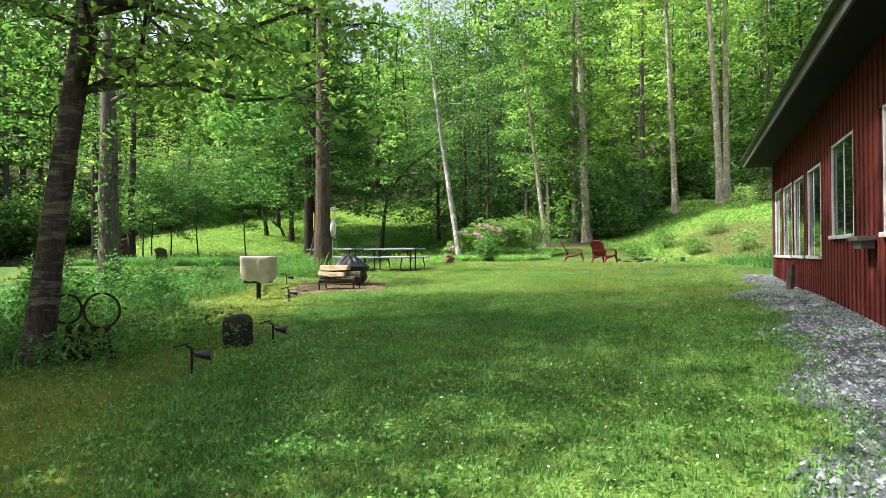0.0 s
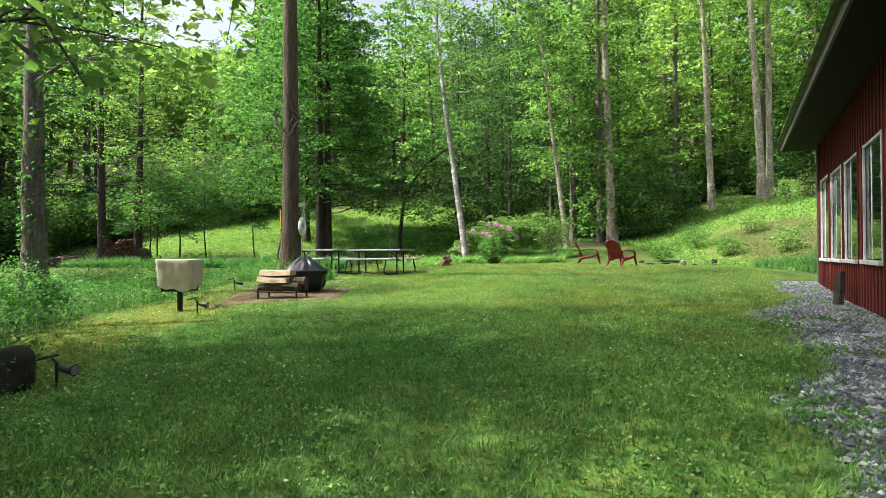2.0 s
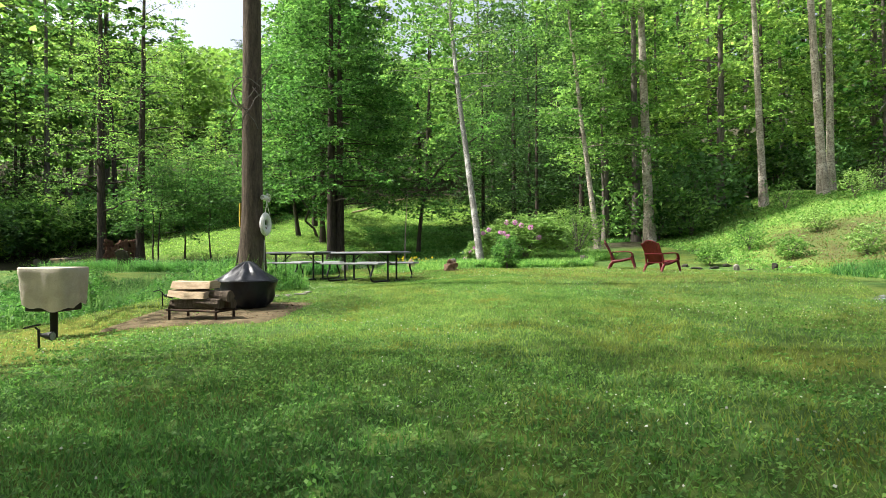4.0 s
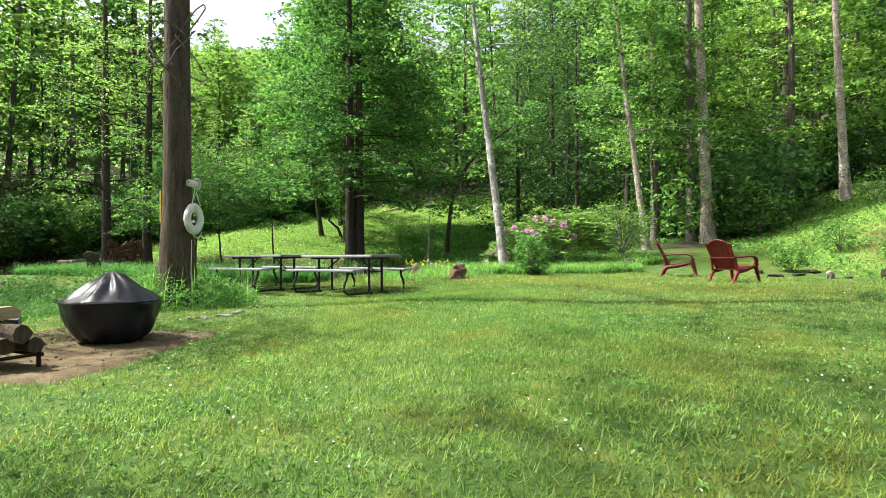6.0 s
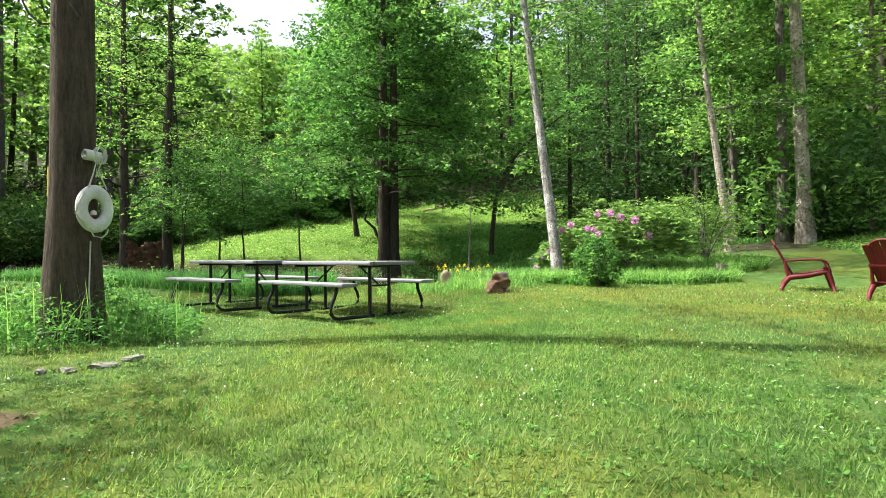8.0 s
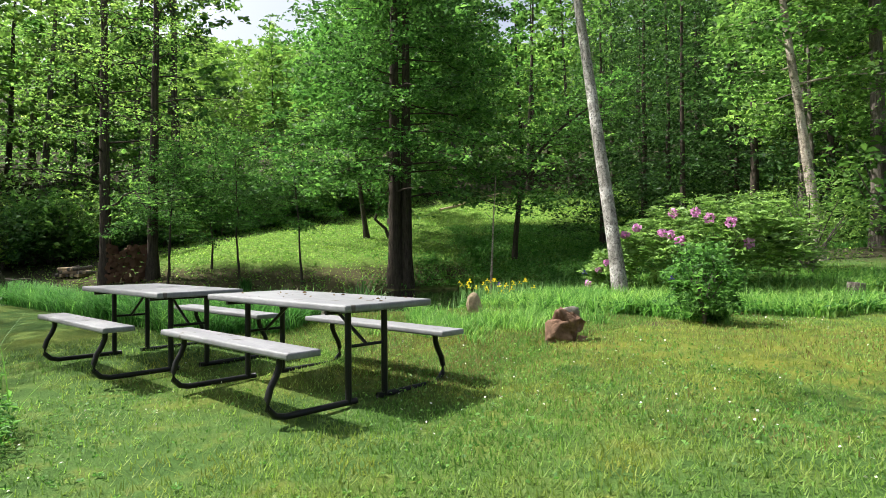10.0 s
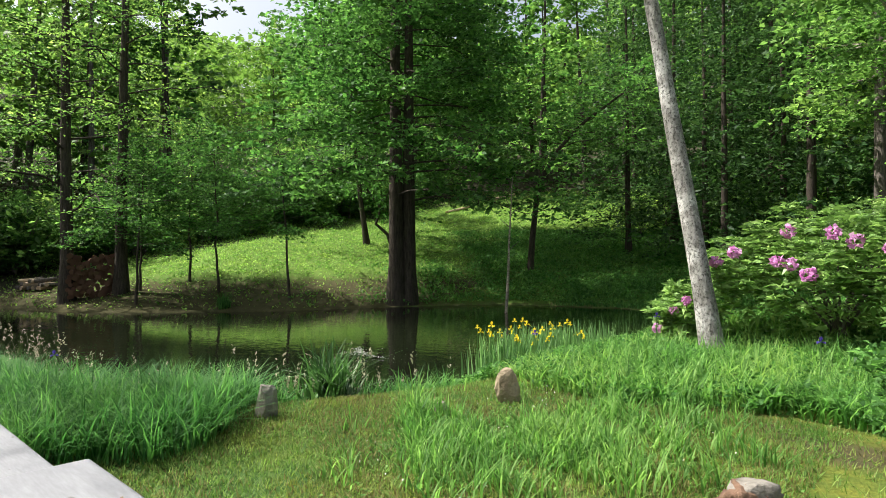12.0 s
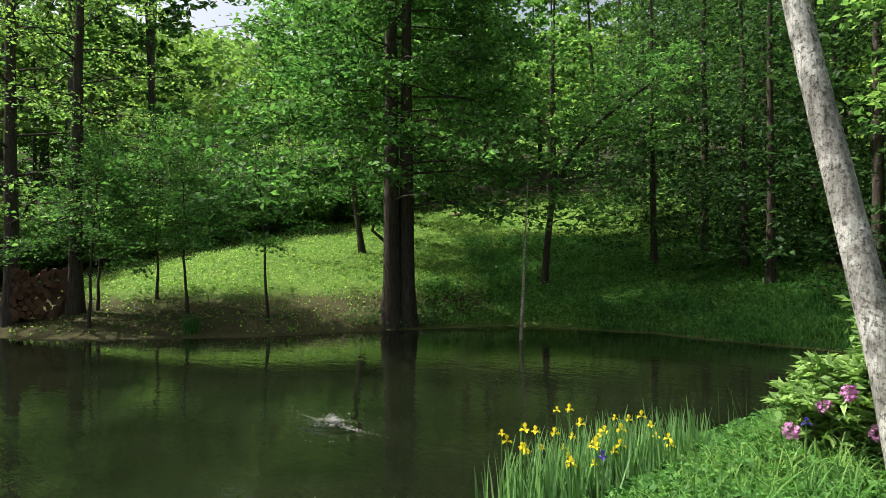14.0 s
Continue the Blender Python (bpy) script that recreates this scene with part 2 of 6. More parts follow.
def tabletop_material():
    mat, nodes, links, bsdf = material("white_grey_tabletop", 0.55, 0, 0.35)
    big = noise_node(nodes, links, 2.4, 5, 0.65, (0.6, 2.2, 1))
    fine = noise_node(nodes, links, 40, 3, 0.6, (0.3, 2, 1))
    knots = noise_node(nodes, links, 7.5, 1, 0.4, (1, 2.2, 1))
    col = ramp(nodes, links, big, [(0.32, (0.165, 0.165, 0.178)), (0.66, (0.245, 0.246, 0.26))])
    col = mixed(nodes, links, ramp(nodes, links, knots, [(0.70, (0, 0, 0)), (0.75, (0.8, 0.8, 0.8))]), col, (0.07, 0.05, 0.04))
    col = mixed(nodes, links, 1.0, col, ramp(nodes, links, fine, [(0.3, (0.85, 0.85, 0.85)), (0.7, (1.08, 1.08, 1.08))]), "MULTIPLY")
    links.new(col, bsdf.inputs["Base Color"])
    bump(nodes, links, bsdf, fine, 0.15, 0.004)
    return mat


PLASTIC_GREY = tabletop_material()
BLACK_STEEL = flat_tone("black_steel", (0.016, 0.016, 0.017), 0.45, 0.4)
DARK_WOOD = grained("dark_stained_wood", (0.03, 0.024, 0.02), (0.07, 0.055, 0.045), 5, None, 0.8)
RED_PLASTIC = grained("red_resin", (0.075, 0.006, 0.009), (0.125, 0.010, 0.013), 4, None, 0.55, 0, 0.25, 0.08, 0.003, 60)
VINYL_BLACK = grained("black_vinyl", (0.010, 0.011, 0.014), (0.020, 0.022, 0.028), 4, None, 0.4, 0, 0.3, 0.45, 0.015, 12)
CANVAS = grained("beige_canvas", (0.38, 0.33, 0.26), (0.53, 0.47, 0.385), 5, None, 0.85, 0, 0.2, 0.12, 0.003, 120)
RUST = grained("rusty_iron", (0.02, 0.015, 0.012), (0.07, 0.035, 0.02), 8, None, 0.8, 0.4, 0.3, 0.4, 0.006, 40)
SPLIT_WOOD = grained("split_wood", (0.34, 0.24, 0.145), (0.54, 0.42, 0.29), 6, (1, 1, 6), 0.85, 0, 0.2, 0.4, 0.008, 30)
LOG_END = leafy("log_end", [(0.035, 0.020, 0.014), (0.095, 0.050, 0.032), (0.155, 0.085, 0.055), (0.30, 0.20, 0.14)], 0.0, 0.9, (1, 1, 1))
MULCH = grained("wood_chip_mat", (0.072, 0.054, 0.030), (0.18, 0.140, 0.080), 5, None, 0.95, 0, 0.1, 0.8, 0.02, 50)
FOAM = flat_tone("white_foam", (0.74, 0.73, 0.69), 0.6)
ROPE = flat_tone("white_rope", (0.62, 0.60, 0.54), 0.85)
YELLOW = flat_tone("yellow_paint", (0.55, 0.40, 0.04), 0.6)
SOLAR = flat_tone("solar_glass", (0.02, 0.022, 0.035), 0.15)
LENS = flat_tone("clear_lens", (0.28, 0.28, 0.28), 0.15)


def glass_material():
    mat, nodes, links, bsdf = material("window_glass", 0.03, 0, 0.6)
    bsdf.inputs["Base Color"].default_value = (0.012, 0.016, 0.014, 1)
    return mat


GLASS = glass_material()

# ---------------------------------------------------------------- mesh helpers


def part(name, bm, mat, parent=None, label="", smooth_faces=False):
    """Links a bmesh as one mesh object under a thing or a part."""
    me = bpy.data.meshes.new(name)
    bm.to_mesh(me)
    bm.free()
    me.materials.append(mat)
    if smooth_faces:
        me.shade_smooth()
    ob = new(name, me)
    ob.parent = parent
    return tagged(ob, label)


def thing(name, place, label, category, turn=0.0, group="", kind="", tilt=(0, 0)):
    ob = new(name)
    ob.empty_display_size = 0.1
    ob.matrix_basis = pose(*place, tilt[0], tilt[1], turn)
    return tagged(ob, label, category, group, kind)


def raw(name, verts, faces, mat, parent=None, label="", smooth_faces=False):
    """Links arrays of corners and of equal-sided faces as one mesh object."""
    me = bpy.data.meshes.new(name)
    verts, faces = np.asarray(verts, np.float32), np.asarray(faces, np.int32)
    n, k = faces.shape
    me.vertices.add(len(verts))
    me.vertices.foreach_set("co", verts.ravel())
    me.loops.add(n * k)
    me.loops.foreach_set("vertex_index", faces.ravel())
    me.polygons.add(n)
    me.polygons.foreach_set("loop_start", np.arange(0, n * k, k, dtype=np.int32))
    if smooth_faces:
        me.polygons.foreach_set("use_smooth", np.ones(n, bool))
    me.update(calc_edges=True)
    me.validate()
    me.materials.append(mat)
    ob = new(name, me)
    ob.parent = parent
    return tagged(ob, label)


def block(bm, size, at=(0, 0, 0), turn=None, bevel=0.0):
    """Adds a box with bevelled edges to bm."""
    m = Matrix.Translation(at) @ (turn or Matrix.Identity(4)) @ Matrix.Diagonal((*size, 1))
    made = bmesh.ops.create_cube(bm, size=1.0, matrix=m)
    if bevel:
        edges = {e for v in made["verts"] for e in v.link_edges}
        bmesh.ops.bevel(bm, geom=list(edges), offset=bevel, segments=2, affect="EDGES", profile=0.7)
    return bm


def box(size, at=(0, 0, 0), turn=None, bevel=0.0):
    return block(bmesh.new(), size, at, turn, bevel)


def tube_arrays(points, radii, sides=8, start=0, cap=True):
    """Corners and quads of a tube along points."""
    pts = np.asarray(points, float)
    rad = np.broadcast_to(np.asarray(radii, float), (len(pts),))
    tan = np.gradient(pts, axis=0)
    tan /= np.linalg.norm(tan, axis=1)[:, None] + 1e-9
    ref = np.array((0.0, 0, 1)) if abs(tan[0][2]) < 0.9 else np.array((1.0, 0, 0))
    a = np.cross(tan, ref)
    a /= np.linalg.norm(a, axis=1)[:, None] + 1e-9
    b = np.cross(tan, a)
    ang = np.linspace(0, 2 * np.pi, sides, endpoint=False)
    ring = a[:, None] * np.cos(ang)[None, :, None] + b[:, None] * np.sin(ang)[None, :, None]
    verts = (pts[:, None] + ring * rad[:, None, None]).reshape(-1, 3)
    i, j = np.meshgrid(np.arange(len(pts) - 1), np.arange(sides), indexing="ij")
    i, j = i.ravel(), j.ravel()
    k = (j + 1) % sides
    quads = np.stack([i * sides + j, i * sides + k, (i + 1) * sides + k, (i + 1) * sides + j], 1) + start
    return verts, quads


def tube(bm, points, radii, sides=10, cap=True):
    """Adds a tube with closed ends to bm."""
    verts, quads = tube_arrays(points, radii, sides)
    vs = [bm.verts.new(v) for v in verts]
    for q in quads:
        bm.faces.new([vs[i] for i in q])
    if cap:
        bm.faces.new(vs[:sides])
        bm.faces.new(vs[-sides:][::-1])
    return bm


def stone(size, seed, rough=0.18, cuts=2, facets=0):
    """An uneven stone that stands on its origin, broken to flat facets."""
    bm = bmesh.new()
    rr = random.Random(seed)
    bmesh.ops.create_icosphere(bm, subdivisions=cuts, radius=1)
    off = Vector((seed * 3.1, seed * 1.7, seed * 2.3))
    for v in bm.verts:
        c = v.co.copy()
        v.co = Vector([math.copysign(abs(q) ** 0.6, q) for q in c])
        v.co *= 1 + rough * noise.noise(c * 1.6 + off) + 0.5 * rough * noise.noise(c * 4 + off)
    for k in range(facets):
        face = Vector((rr.gauss(0, 1), rr.gauss(0, 1), rr.gauss(0, 0.8))).normalized()
        far = rr.uniform(0.72, 0.98)
        for v in bm.verts:
            v.co -= face * max(0.0, v.co.dot(face) - far)
    for v in bm.verts:
        v.co = Vector((v.co.x * size[0] / 2, v.co.y * size[1] / 2, (v.co.z * 0.5 + 0.46) * size[2]))
    return bm


def leaves(rng, centres, size, upright=0.3, narrow=0.55, spread=0.3, along=None):
    """Corners and quads of one folded leaf at each centre."""
    n = len(centres)
    if along is None:
        along = rng.normal(size=(n, 3))
        along[:, 2] *= upright
    along /= np.linalg.norm(along, axis=1)[:, None] + 1e-9
    up = rng.normal(size=(n, 3)) * 0.6 + np.array((0, 0, 1.0))
    side = np.cross(along, up)
    side /= np.linalg.norm(side, axis=1)[:, None] + 1e-9
    top = np.cross(side, along)
    s = size * (1 + spread * rng.normal(size=(n, 1)).clip(-2, 2))
    a = centres - along * s * 0.5
    c = centres + along * s * 0.5 - top * s * 0.12
    mid = centres - along * s * 0.02 + top * s * 0.10
    b, d = mid + side * s * narrow * 0.5, mid - side * s * narrow * 0.5
    verts = np.stack([a, b, c, d], 1).reshape(-1, 3)
    return verts, np.arange(n * 4).reshape(n, 4)


def rosettes(rng, base, size, count=7, rise=0.35, narrow=0.3):
    """Whorls of leaves that spread from each base."""
    n = len(base)
    a = (np.arange(count) / count * 2 * np.pi)[None] + rng.uniform(0, 6.28, (n, 1)) + rng.normal(0, 0.25, (n, count))
    lift = rise + rng.normal(0, 0.2, (n, count))
    along = np.stack([np.cos(a), np.sin(a), lift], 2)
    along /= np.linalg.norm(along, axis=2)[:, :, None]
    big = np.asarray(size) * rng.uniform(0.7, 1.25, n)
    centres = np.asarray(base)[:, None] + along * big[:, None, None] * 0.52
    return leaves(rng, centres.reshape(-1, 3), np.repeat(big, count)[:, None], 0.4, narrow, 0.15, along.reshape(-1, 3))


def blades(rng, base, tall, wide, bend=0.4, steps=3, heading=None):
    """Corners and quads of bent grass blades that grow from base."""
    n = len(base)
    turn = rng.uniform(0, 2 * np.pi, n)
    lean = np.stack([np.cos(turn), np.sin(turn), np.zeros(n)], 1)
    side = np.stack([-np.sin(turn), np.cos(turn), np.zeros(n)], 1)
    tall = np.broadcast_to(tall, (n,)) * rng.uniform(0.6, 1.25, n)
    out = bend * rng.uniform(0.2, 1.5, n)
    rows = []
    for k in range(steps + 1):
        u = k / steps
        mid = base + np.array((0, 0, 1.0)) * (tall * u * (1 - 0.25 * out * u))[:, None] + lean * (tall * out * u * u)[:, None]
        w = wide * (1 - 0.92 * u ** 1.5)
        rows += [mid - side * w, mid + side * w]
    verts = np.stack(rows, 1).reshape(-1, 3)
    q = np.array([[2 * k, 2 * k + 1, 2 * k + 3, 2 * k + 2] for k in range(steps)])
    faces = (np.arange(n)[:, None, None] * (2 * steps + 2) + q[None]).reshape(-1, 4)
    return verts, faces


# ---------------------------------------------------------------- ground and pond
SHORE = [(-38.5, 20.0), (-30, 20.0), (-24, 20.8), (-21, 21.4), (-18.3, 21.1), (-16.1, 21.0), (-14.9, 21.3), (-13.9, 22.0), (-13.3, 23.1),
         (-13.2, 24.6), (-13.1, 26.4), (-12.8, 28.0), (-12.0, 29.4), (-11.2, 30.6), (-10.6, 34.0), (-10.9, 38.6), (-15.0, 38.8),
         (-17.4, 39.2), (-22.0, 38.2), (-24.4, 34.9), (-26.5, 31.0), (-29.0, 28.4), (-32.0, 26.1), (-34.5, 25.2), (-39.0, 24.0)]


def smooth(a, b, v):
    u = np.clip((v - a) / (b - a), 0, 1)
    return u * u * (3 - 2 * u)


def shore_distance(x, y):
    """Metres from the pond's edge, negative on the water."""
    px, py = np.array(SHORE).T
    qx, qy = np.roll(px, -1), np.roll(py, -1)
    best, inside = np.full(np.shape(x), 1e9), np.zeros(np.shape(x), bool)
    for ax, ay, bx, by in zip(px, py, qx, qy):
        u = np.clip(((x - ax) * (bx - ax) + (y - ay) * (by - ay)) / ((bx - ax) ** 2 + (by - ay) ** 2), 0, 1)
        best = np.minimum(best, np.hypot(x - ax - u * (bx - ax), y - ay - u * (by - ay)))
        inside ^= ((ay > y) != (by > y)) & (x < (bx - ax) * (y - ay) / (by - ay + 1e-12) + ax)
    return np.where(inside, -best, best)


def height(x, y):
    """Height of the ground; the pond's surface is at 0."""
    x, y = np.asarray(x, float), np.asarray(y, float)
    d = shore_distance(x, y)
    lawn = -0.05 + 0.038 * np.clip(y, -6, 20.5)
    east = np.clip(x + 7, 0, 12)
    lawn = lawn + 0.03 * east * np.clip(1 - y / 16, 0, 1.2) - 0.012 * east * smooth(10, 18, y)
    left = (-3.8 - 0.5 * np.minimum(y, 14)) - x
    low = smooth(-0.2, 2.6, left) * (1 - smooth(13, 18, y))
    lawn = lawn * (1 - low) + 0.0 * low - 0.012 * np.clip(left - 3, 0, 14) * low
    s = (x - 2.5) * 0.894 + (y - 18) * 0.447
    s = np.where(s > 8.5, 8.5 + 0.12 * (s - 8.5), s)
    lawn = lawn + 0.27 * np.where(s > 0, s - 1.2 * (1 - np.exp(-np.maximum(s, 0) / 1.2)), 0)
    lawn = lawn + 0.09 * np.clip(y - 26, 0, None) + 0.2 * np.clip(y - 40, 0, None) * smooth(4, -4, x)
    lawn = lawn - 0.085 * np.exp(-((x + 7.6) ** 2 + (y - 12.7) ** 2) / 5.0) - 0.11 * np.exp(-((x + 8.4) ** 2 + (y - 10.0) ** 2) / 0.9)
    lawn = lawn - 0.085 * smooth(3.6, 1.8, np.hypot((x + 10.4) * 0.8, y - 17.9))
    lawn = lawn - 0.10 * np.exp(-((x + 4.6) ** 2 + (y - 4.9) ** 2) / 2.6)
    far = smooth(0, 6, (y - 24) * 0.6 - (x + 22) * 0.5)
    dd = np.maximum(d, 0)
    hill = 0.1 + 0.2 * smooth(1, 8, dd) + 0.2 * np.minimum(dd, 30) + 0.33 * np.clip(dd - 30, 0, 200)
    land = lawn * (1 - far) + hill * far
    land = land + 0.03 * np.sin(x * 0.9 + 1.3 * np.sin(y * 0.5)) * np.sin(y * 0.8 + 0.7)
    bank = smooth(0, 1.3 + 0.8 * (1 - far), d)
    return np.where(d > 0, 0.03 + (land - 0.03) * bank, np.maximum(-0.7, d * 0.5) + 0.03)


def on_ground(x, y, sink=0.0):
    return (x, y, float(height(x, y)) - sink)


def lawn_edge(y):
    return -3.8 - 0.5 * np.minimum(y, 14)


def gravel_edge(y):
    """Where the gravel along the house begins."""
    return 0.42 + 0.29 * smooth(3.8, 5.6, y) + 0.14 * np.exp(-((y - 6.0) / 1.3) ** 2) + 0.35 * smooth(9, 16, y) - 0.18 * np.sin(y * 1.3) - 0.1 * np.sin(y * 3.1)


def spaced(stops):
    out = [stops[0][0]]
    for (a, step), (b, _) in zip(stops, stops[1:]):
        n = max(1, round((b - a) / step))
        out += [a + (b - a) * (i + 1) / n for i in range(n)]
    return np.array(out)


def build_ground():
    xs = spaced([(-900, 80), (-180, 12), (-70, 2.0), (-40, 0.5), (-12, 0.3), (3, 1.0), (30, 6), (120, 60), (900, 60)])
    ys = spaced([(-900, 80), (-120, 12), (-12, 0.8), (0, 0.3), (30, 0.5), (46, 1.5), (80, 6), (180, 60), (900, 60)])
    gx, gy = np.meshgrid(xs, ys, indexing="ij")
    gz = height(gx, gy)
    nx, ny = gx.shape
    idx = np.arange(nx * ny).reshape(nx, ny)
    quads = np.stack([idx[:-1, :-1], idx[1:, :-1], idx[1:, 1:], idx[:-1, 1:]], -1).reshape(-1, 4)
    x, y = gx.ravel(), gy.ravel()
    ob = raw("ground", np.stack([x, y, gz.ravel()], 1), quads, GROUND, smooth_faces=True)
    tagged(ob, "mown grass lawn with moss, bare soil and wooded slopes", "ground", kind="structure")
    d = shore_distance(x, y)
    left = lawn_edge(y) - x
    far = smooth(0, 6, (y - 24) * 0.6 - (x + 22) * 0.5)
    s = (x - 2.5) * 0.894 + (y - 18) * 0.447
    covers = {
        "meadow": 1.3 * np.maximum(np.maximum(far, smooth(0.3, 2.0, s) * (y > 17)), 0.42 * smooth(9.5, 7.0, y) * smooth(-2.6, -0.6, x)) - 0.3,
        "mossy": 0.34 * smooth(18.2, 20.5, y) * smooth(25, 23, y) * smooth(-10, -8.6, x) * smooth(0, -2, x) + 0.55 * smooth(2.2, 0.2, np.abs(left + 0.7)) * smooth(14, 9, y) - 0.12,
        "bare": np.maximum(np.maximum(0.85 * smooth(6.5, 2.5, d) * far * smooth(-22, -25, x), 0.6 * smooth(0.9, 0.2, d)) * (d > -3),
                           np.maximum(0.62 * smooth(1.0, 0.3, np.abs(left - 0.6)) * smooth(10, 7, y),
                                      np.maximum(0.55 * smooth(0.5, 0.1, np.abs(y - 22.85 + 0.25 * np.sin(x * 2.2) + 0.18 * (x + 10))) * (x > -11) * (x < -8) + 0.34 * smooth(1.2, 0.0, np.abs(y - 23.6 - 0.12 * x)) * (x > -9) * (x < -1) + 0.3 * smooth(1.7, 0.6, np.hypot(x + 11.3, (y - 21.3) * 1.2)) + 0.22 * smooth(1.5, 0.3, np.hypot(x + 1.0, y - 5.5)),
                                                 0.62 * smooth(0.5, 2.5, s) * smooth(9, 5, s) * smooth(-1.6, -0.4, x) * (y < 33)))) - 0.4,
        "woods": 0.9 * np.maximum(smooth(31, 36, y) * (1 - far) * np.maximum(smooth(1.5, -1.0, s), smooth(41, 46, y)), far * smooth(31, 37, d) + far * smooth(-38.0, -40.5, x + 0.22 * np.maximum(0, y - 44)) + far * smooth(14, 20, d) * smooth(-26, -22, x)) - 0.3,
        "stony": 1.1 * smooth(-0.27, 0.33, x - gravel_edge(y)) * smooth(17.5, 16, y) * smooth(9, 5, x) - 0.3,
    }
    for key, value in covers.items():
        layer = ob.data.attributes.new(key, "FLOAT", "POINT")
        layer.data.foreach_set("value", np.asarray(value, np.float32))
    return ob


build_ground()


def build_water():
    bm = bmesh.new()
    px = np.array(SHORE)
    mid = px.mean(0)
    ring = [bm.verts.new((*(p + (p - mid) / np.linalg.norm(p - mid) * 0.9), 0)) for p in px]
    bm.faces.new(ring)
    bmesh.ops.triangulate(bm, faces=bm.faces[:])
    bmesh.ops.recalc_face_normals(bm, faces=bm.faces[:])
    if bm.faces[0].normal.z < 0:
        bmesh.ops.reverse_faces(bm, faces=bm.faces[:])
    ob = part("water", bm, WATER)
    tagged(ob, "dark green still pond water reflecting trees", "pond", kind="structure")


build_water()

# ---------------------------------------------------------------- trees


def join(pieces):
    verts, faces, at = [], [], 0
    for v, f in pieces:
        verts.append(v)
        faces.append(f + at)
        at += len(v)
    return np.concatenate(verts), np.concatenate(faces)


def bent(stops, n):
    """A smooth line of n points through the stops, evenly spaced along it."""
    stops = np.asarray(stops, float)
    at = np.concatenate([[0], np.cumsum(np.linalg.norm(np.diff(stops, axis=0), axis=1))])
    fine = np.stack([np.interp(np.linspace(0, at[-1], 4 * n), at, stops[:, i]) for i in range(3)], 1)
    for _ in range(6):
        fine[1:-1] = 0.25 * fine[:-2] + 0.5 * fine[1:-1] + 0.25 * fine[2:]
    return np.stack([np.interp(np.linspace(0, 1, n), np.linspace(0, 1, 4 * n), fine[:, i]) for i in range(3)], 1)


def sprays(rng, pts, count, sigma, knot=10):
    """Leaf centres in flat drooping sprays along a limb, with gaps between them."""
    k = max(1, count // knot)
    hub = pts[rng.integers(0, len(pts), k)] + (pts[-1] - pts[0]) * rng.uniform(-0.2, 0.25, (k, 1))
    hub = hub + rng.normal(0, 1, (k, 3)) * sigma * np.array((0.8, 0.8, 0.4))
    off = rng.normal(0, 1, (k, knot, 3)) * sigma * np.array((0.5, 0.5, 0.09))
    off[:, :, 2] -= 0.35 * np.hypot(off[:, :, 0], off[:, :, 1]) ** 1.3
    return (hub[:, None] + off).reshape(-1, 3)


def grow(seed, tall, radius, lean=(0, 0), bow=0.0, first=0.3, limbs=22, reach=3.0, rise=0.5, twigs=4, leaf=0.16, per=40, sigma=0.4,
         shape=1.0, sides=10, wiggle=0.12, plain=False, stout=0.36, bare=True, spine=None, flare=0.5):
    """Wood and leaves of a broadleaf tree: (wood corners, quads), (leaf centres)."""
    rng = np.random.default_rng(seed)
    n = 14
    u = np.linspace(0, 1, n)
    path = np.stack([lean[0] * tall * (u + bow * u * u), lean[1] * tall * (u + bow * u * u), tall * u - 0.25 * (u == 0)], 1)
    sway = np.cumsum(rng.normal(0, wiggle, (n, 2)), 0) * 0.35
    path[:, :2] += (sway - sway[0]) * u[:, None] ** 0.7
    if spine is not None:
        path, tall = bent(spine, n), spine[-1][2]
    rad = radius * (1 - 0.86 * u ** 1.1) + radius * flare * np.exp(-u * tall / 0.35)
    wood = [tube_arrays(path, rad, sides)]
    spots = []
    for k in range(limbs):
        f = first + (1 - first) * ((k + 0.5) / limbs) ** 0.9
        p0 = np.array([np.interp(f, u, path[:, i]) for i in range(3)])
        r0 = float(np.interp(f, u, rad)) * stout
        turn = k * 2.399 + rng.uniform(-0.5, 0.5)
        g = (f - first) / (1 - first)
        length = reach * (1 - shape * 0.72 * g) * rng.uniform(0.65, 1.2)
        out = np.array((math.cos(turn), math.sin(turn), 0))
        v = np.linspace(0, 1, 6)
        climb = rise * (0.6 + 0.9 * g) * rng.uniform(0.5, 1.3)
        limb = p0 + out * (length * v)[:, None] + np.array((0, 0, 1)) * (length * (climb * v - 0.28 * v * v))[:, None]
        limb[1:] += rng.normal(0, 0.05 * length, (5, 3)) * v[1:, None]
        bare and wood.append(tube_arrays(limb[::2] if plain else limb, np.maximum(0.008, r0 * (1 - 0.85 * v))[:: 2 if plain else 1], 3 if plain else 5))
        spots.append((limb[2:], length))
        for q in range(twigs):
            w = rng.uniform(0.3, 0.95)
            t0 = np.array([np.interp(w, v, limb[:, i]) for i in range(3)])
            a = turn + rng.choice((-1, 1)) * rng.uniform(0.4, 1.1)
            tl = length * rng.uniform(0.25, 0.5)
            s = np.linspace(0, 1, 4)
            twig = t0 + np.array((math.cos(a), math.sin(a), rng.uniform(-0.1, 0.4))) * (tl * s)[:, None] - np.array((0, 0, 0.15 * tl)) * (s * s)[:, None]
            plain or wood.append(tube_arrays(twig, np.maximum(0.005, r0 * 0.35 * (1 - 0.8 * s)), 4))
            spots.append((twig[1:], tl))
    centres = []
    for pts, length in spots:
        centres.append(sprays(rng, pts, max(3, int(per * length / reach)), sigma))
    return join(wood), np.concatenate(centres)


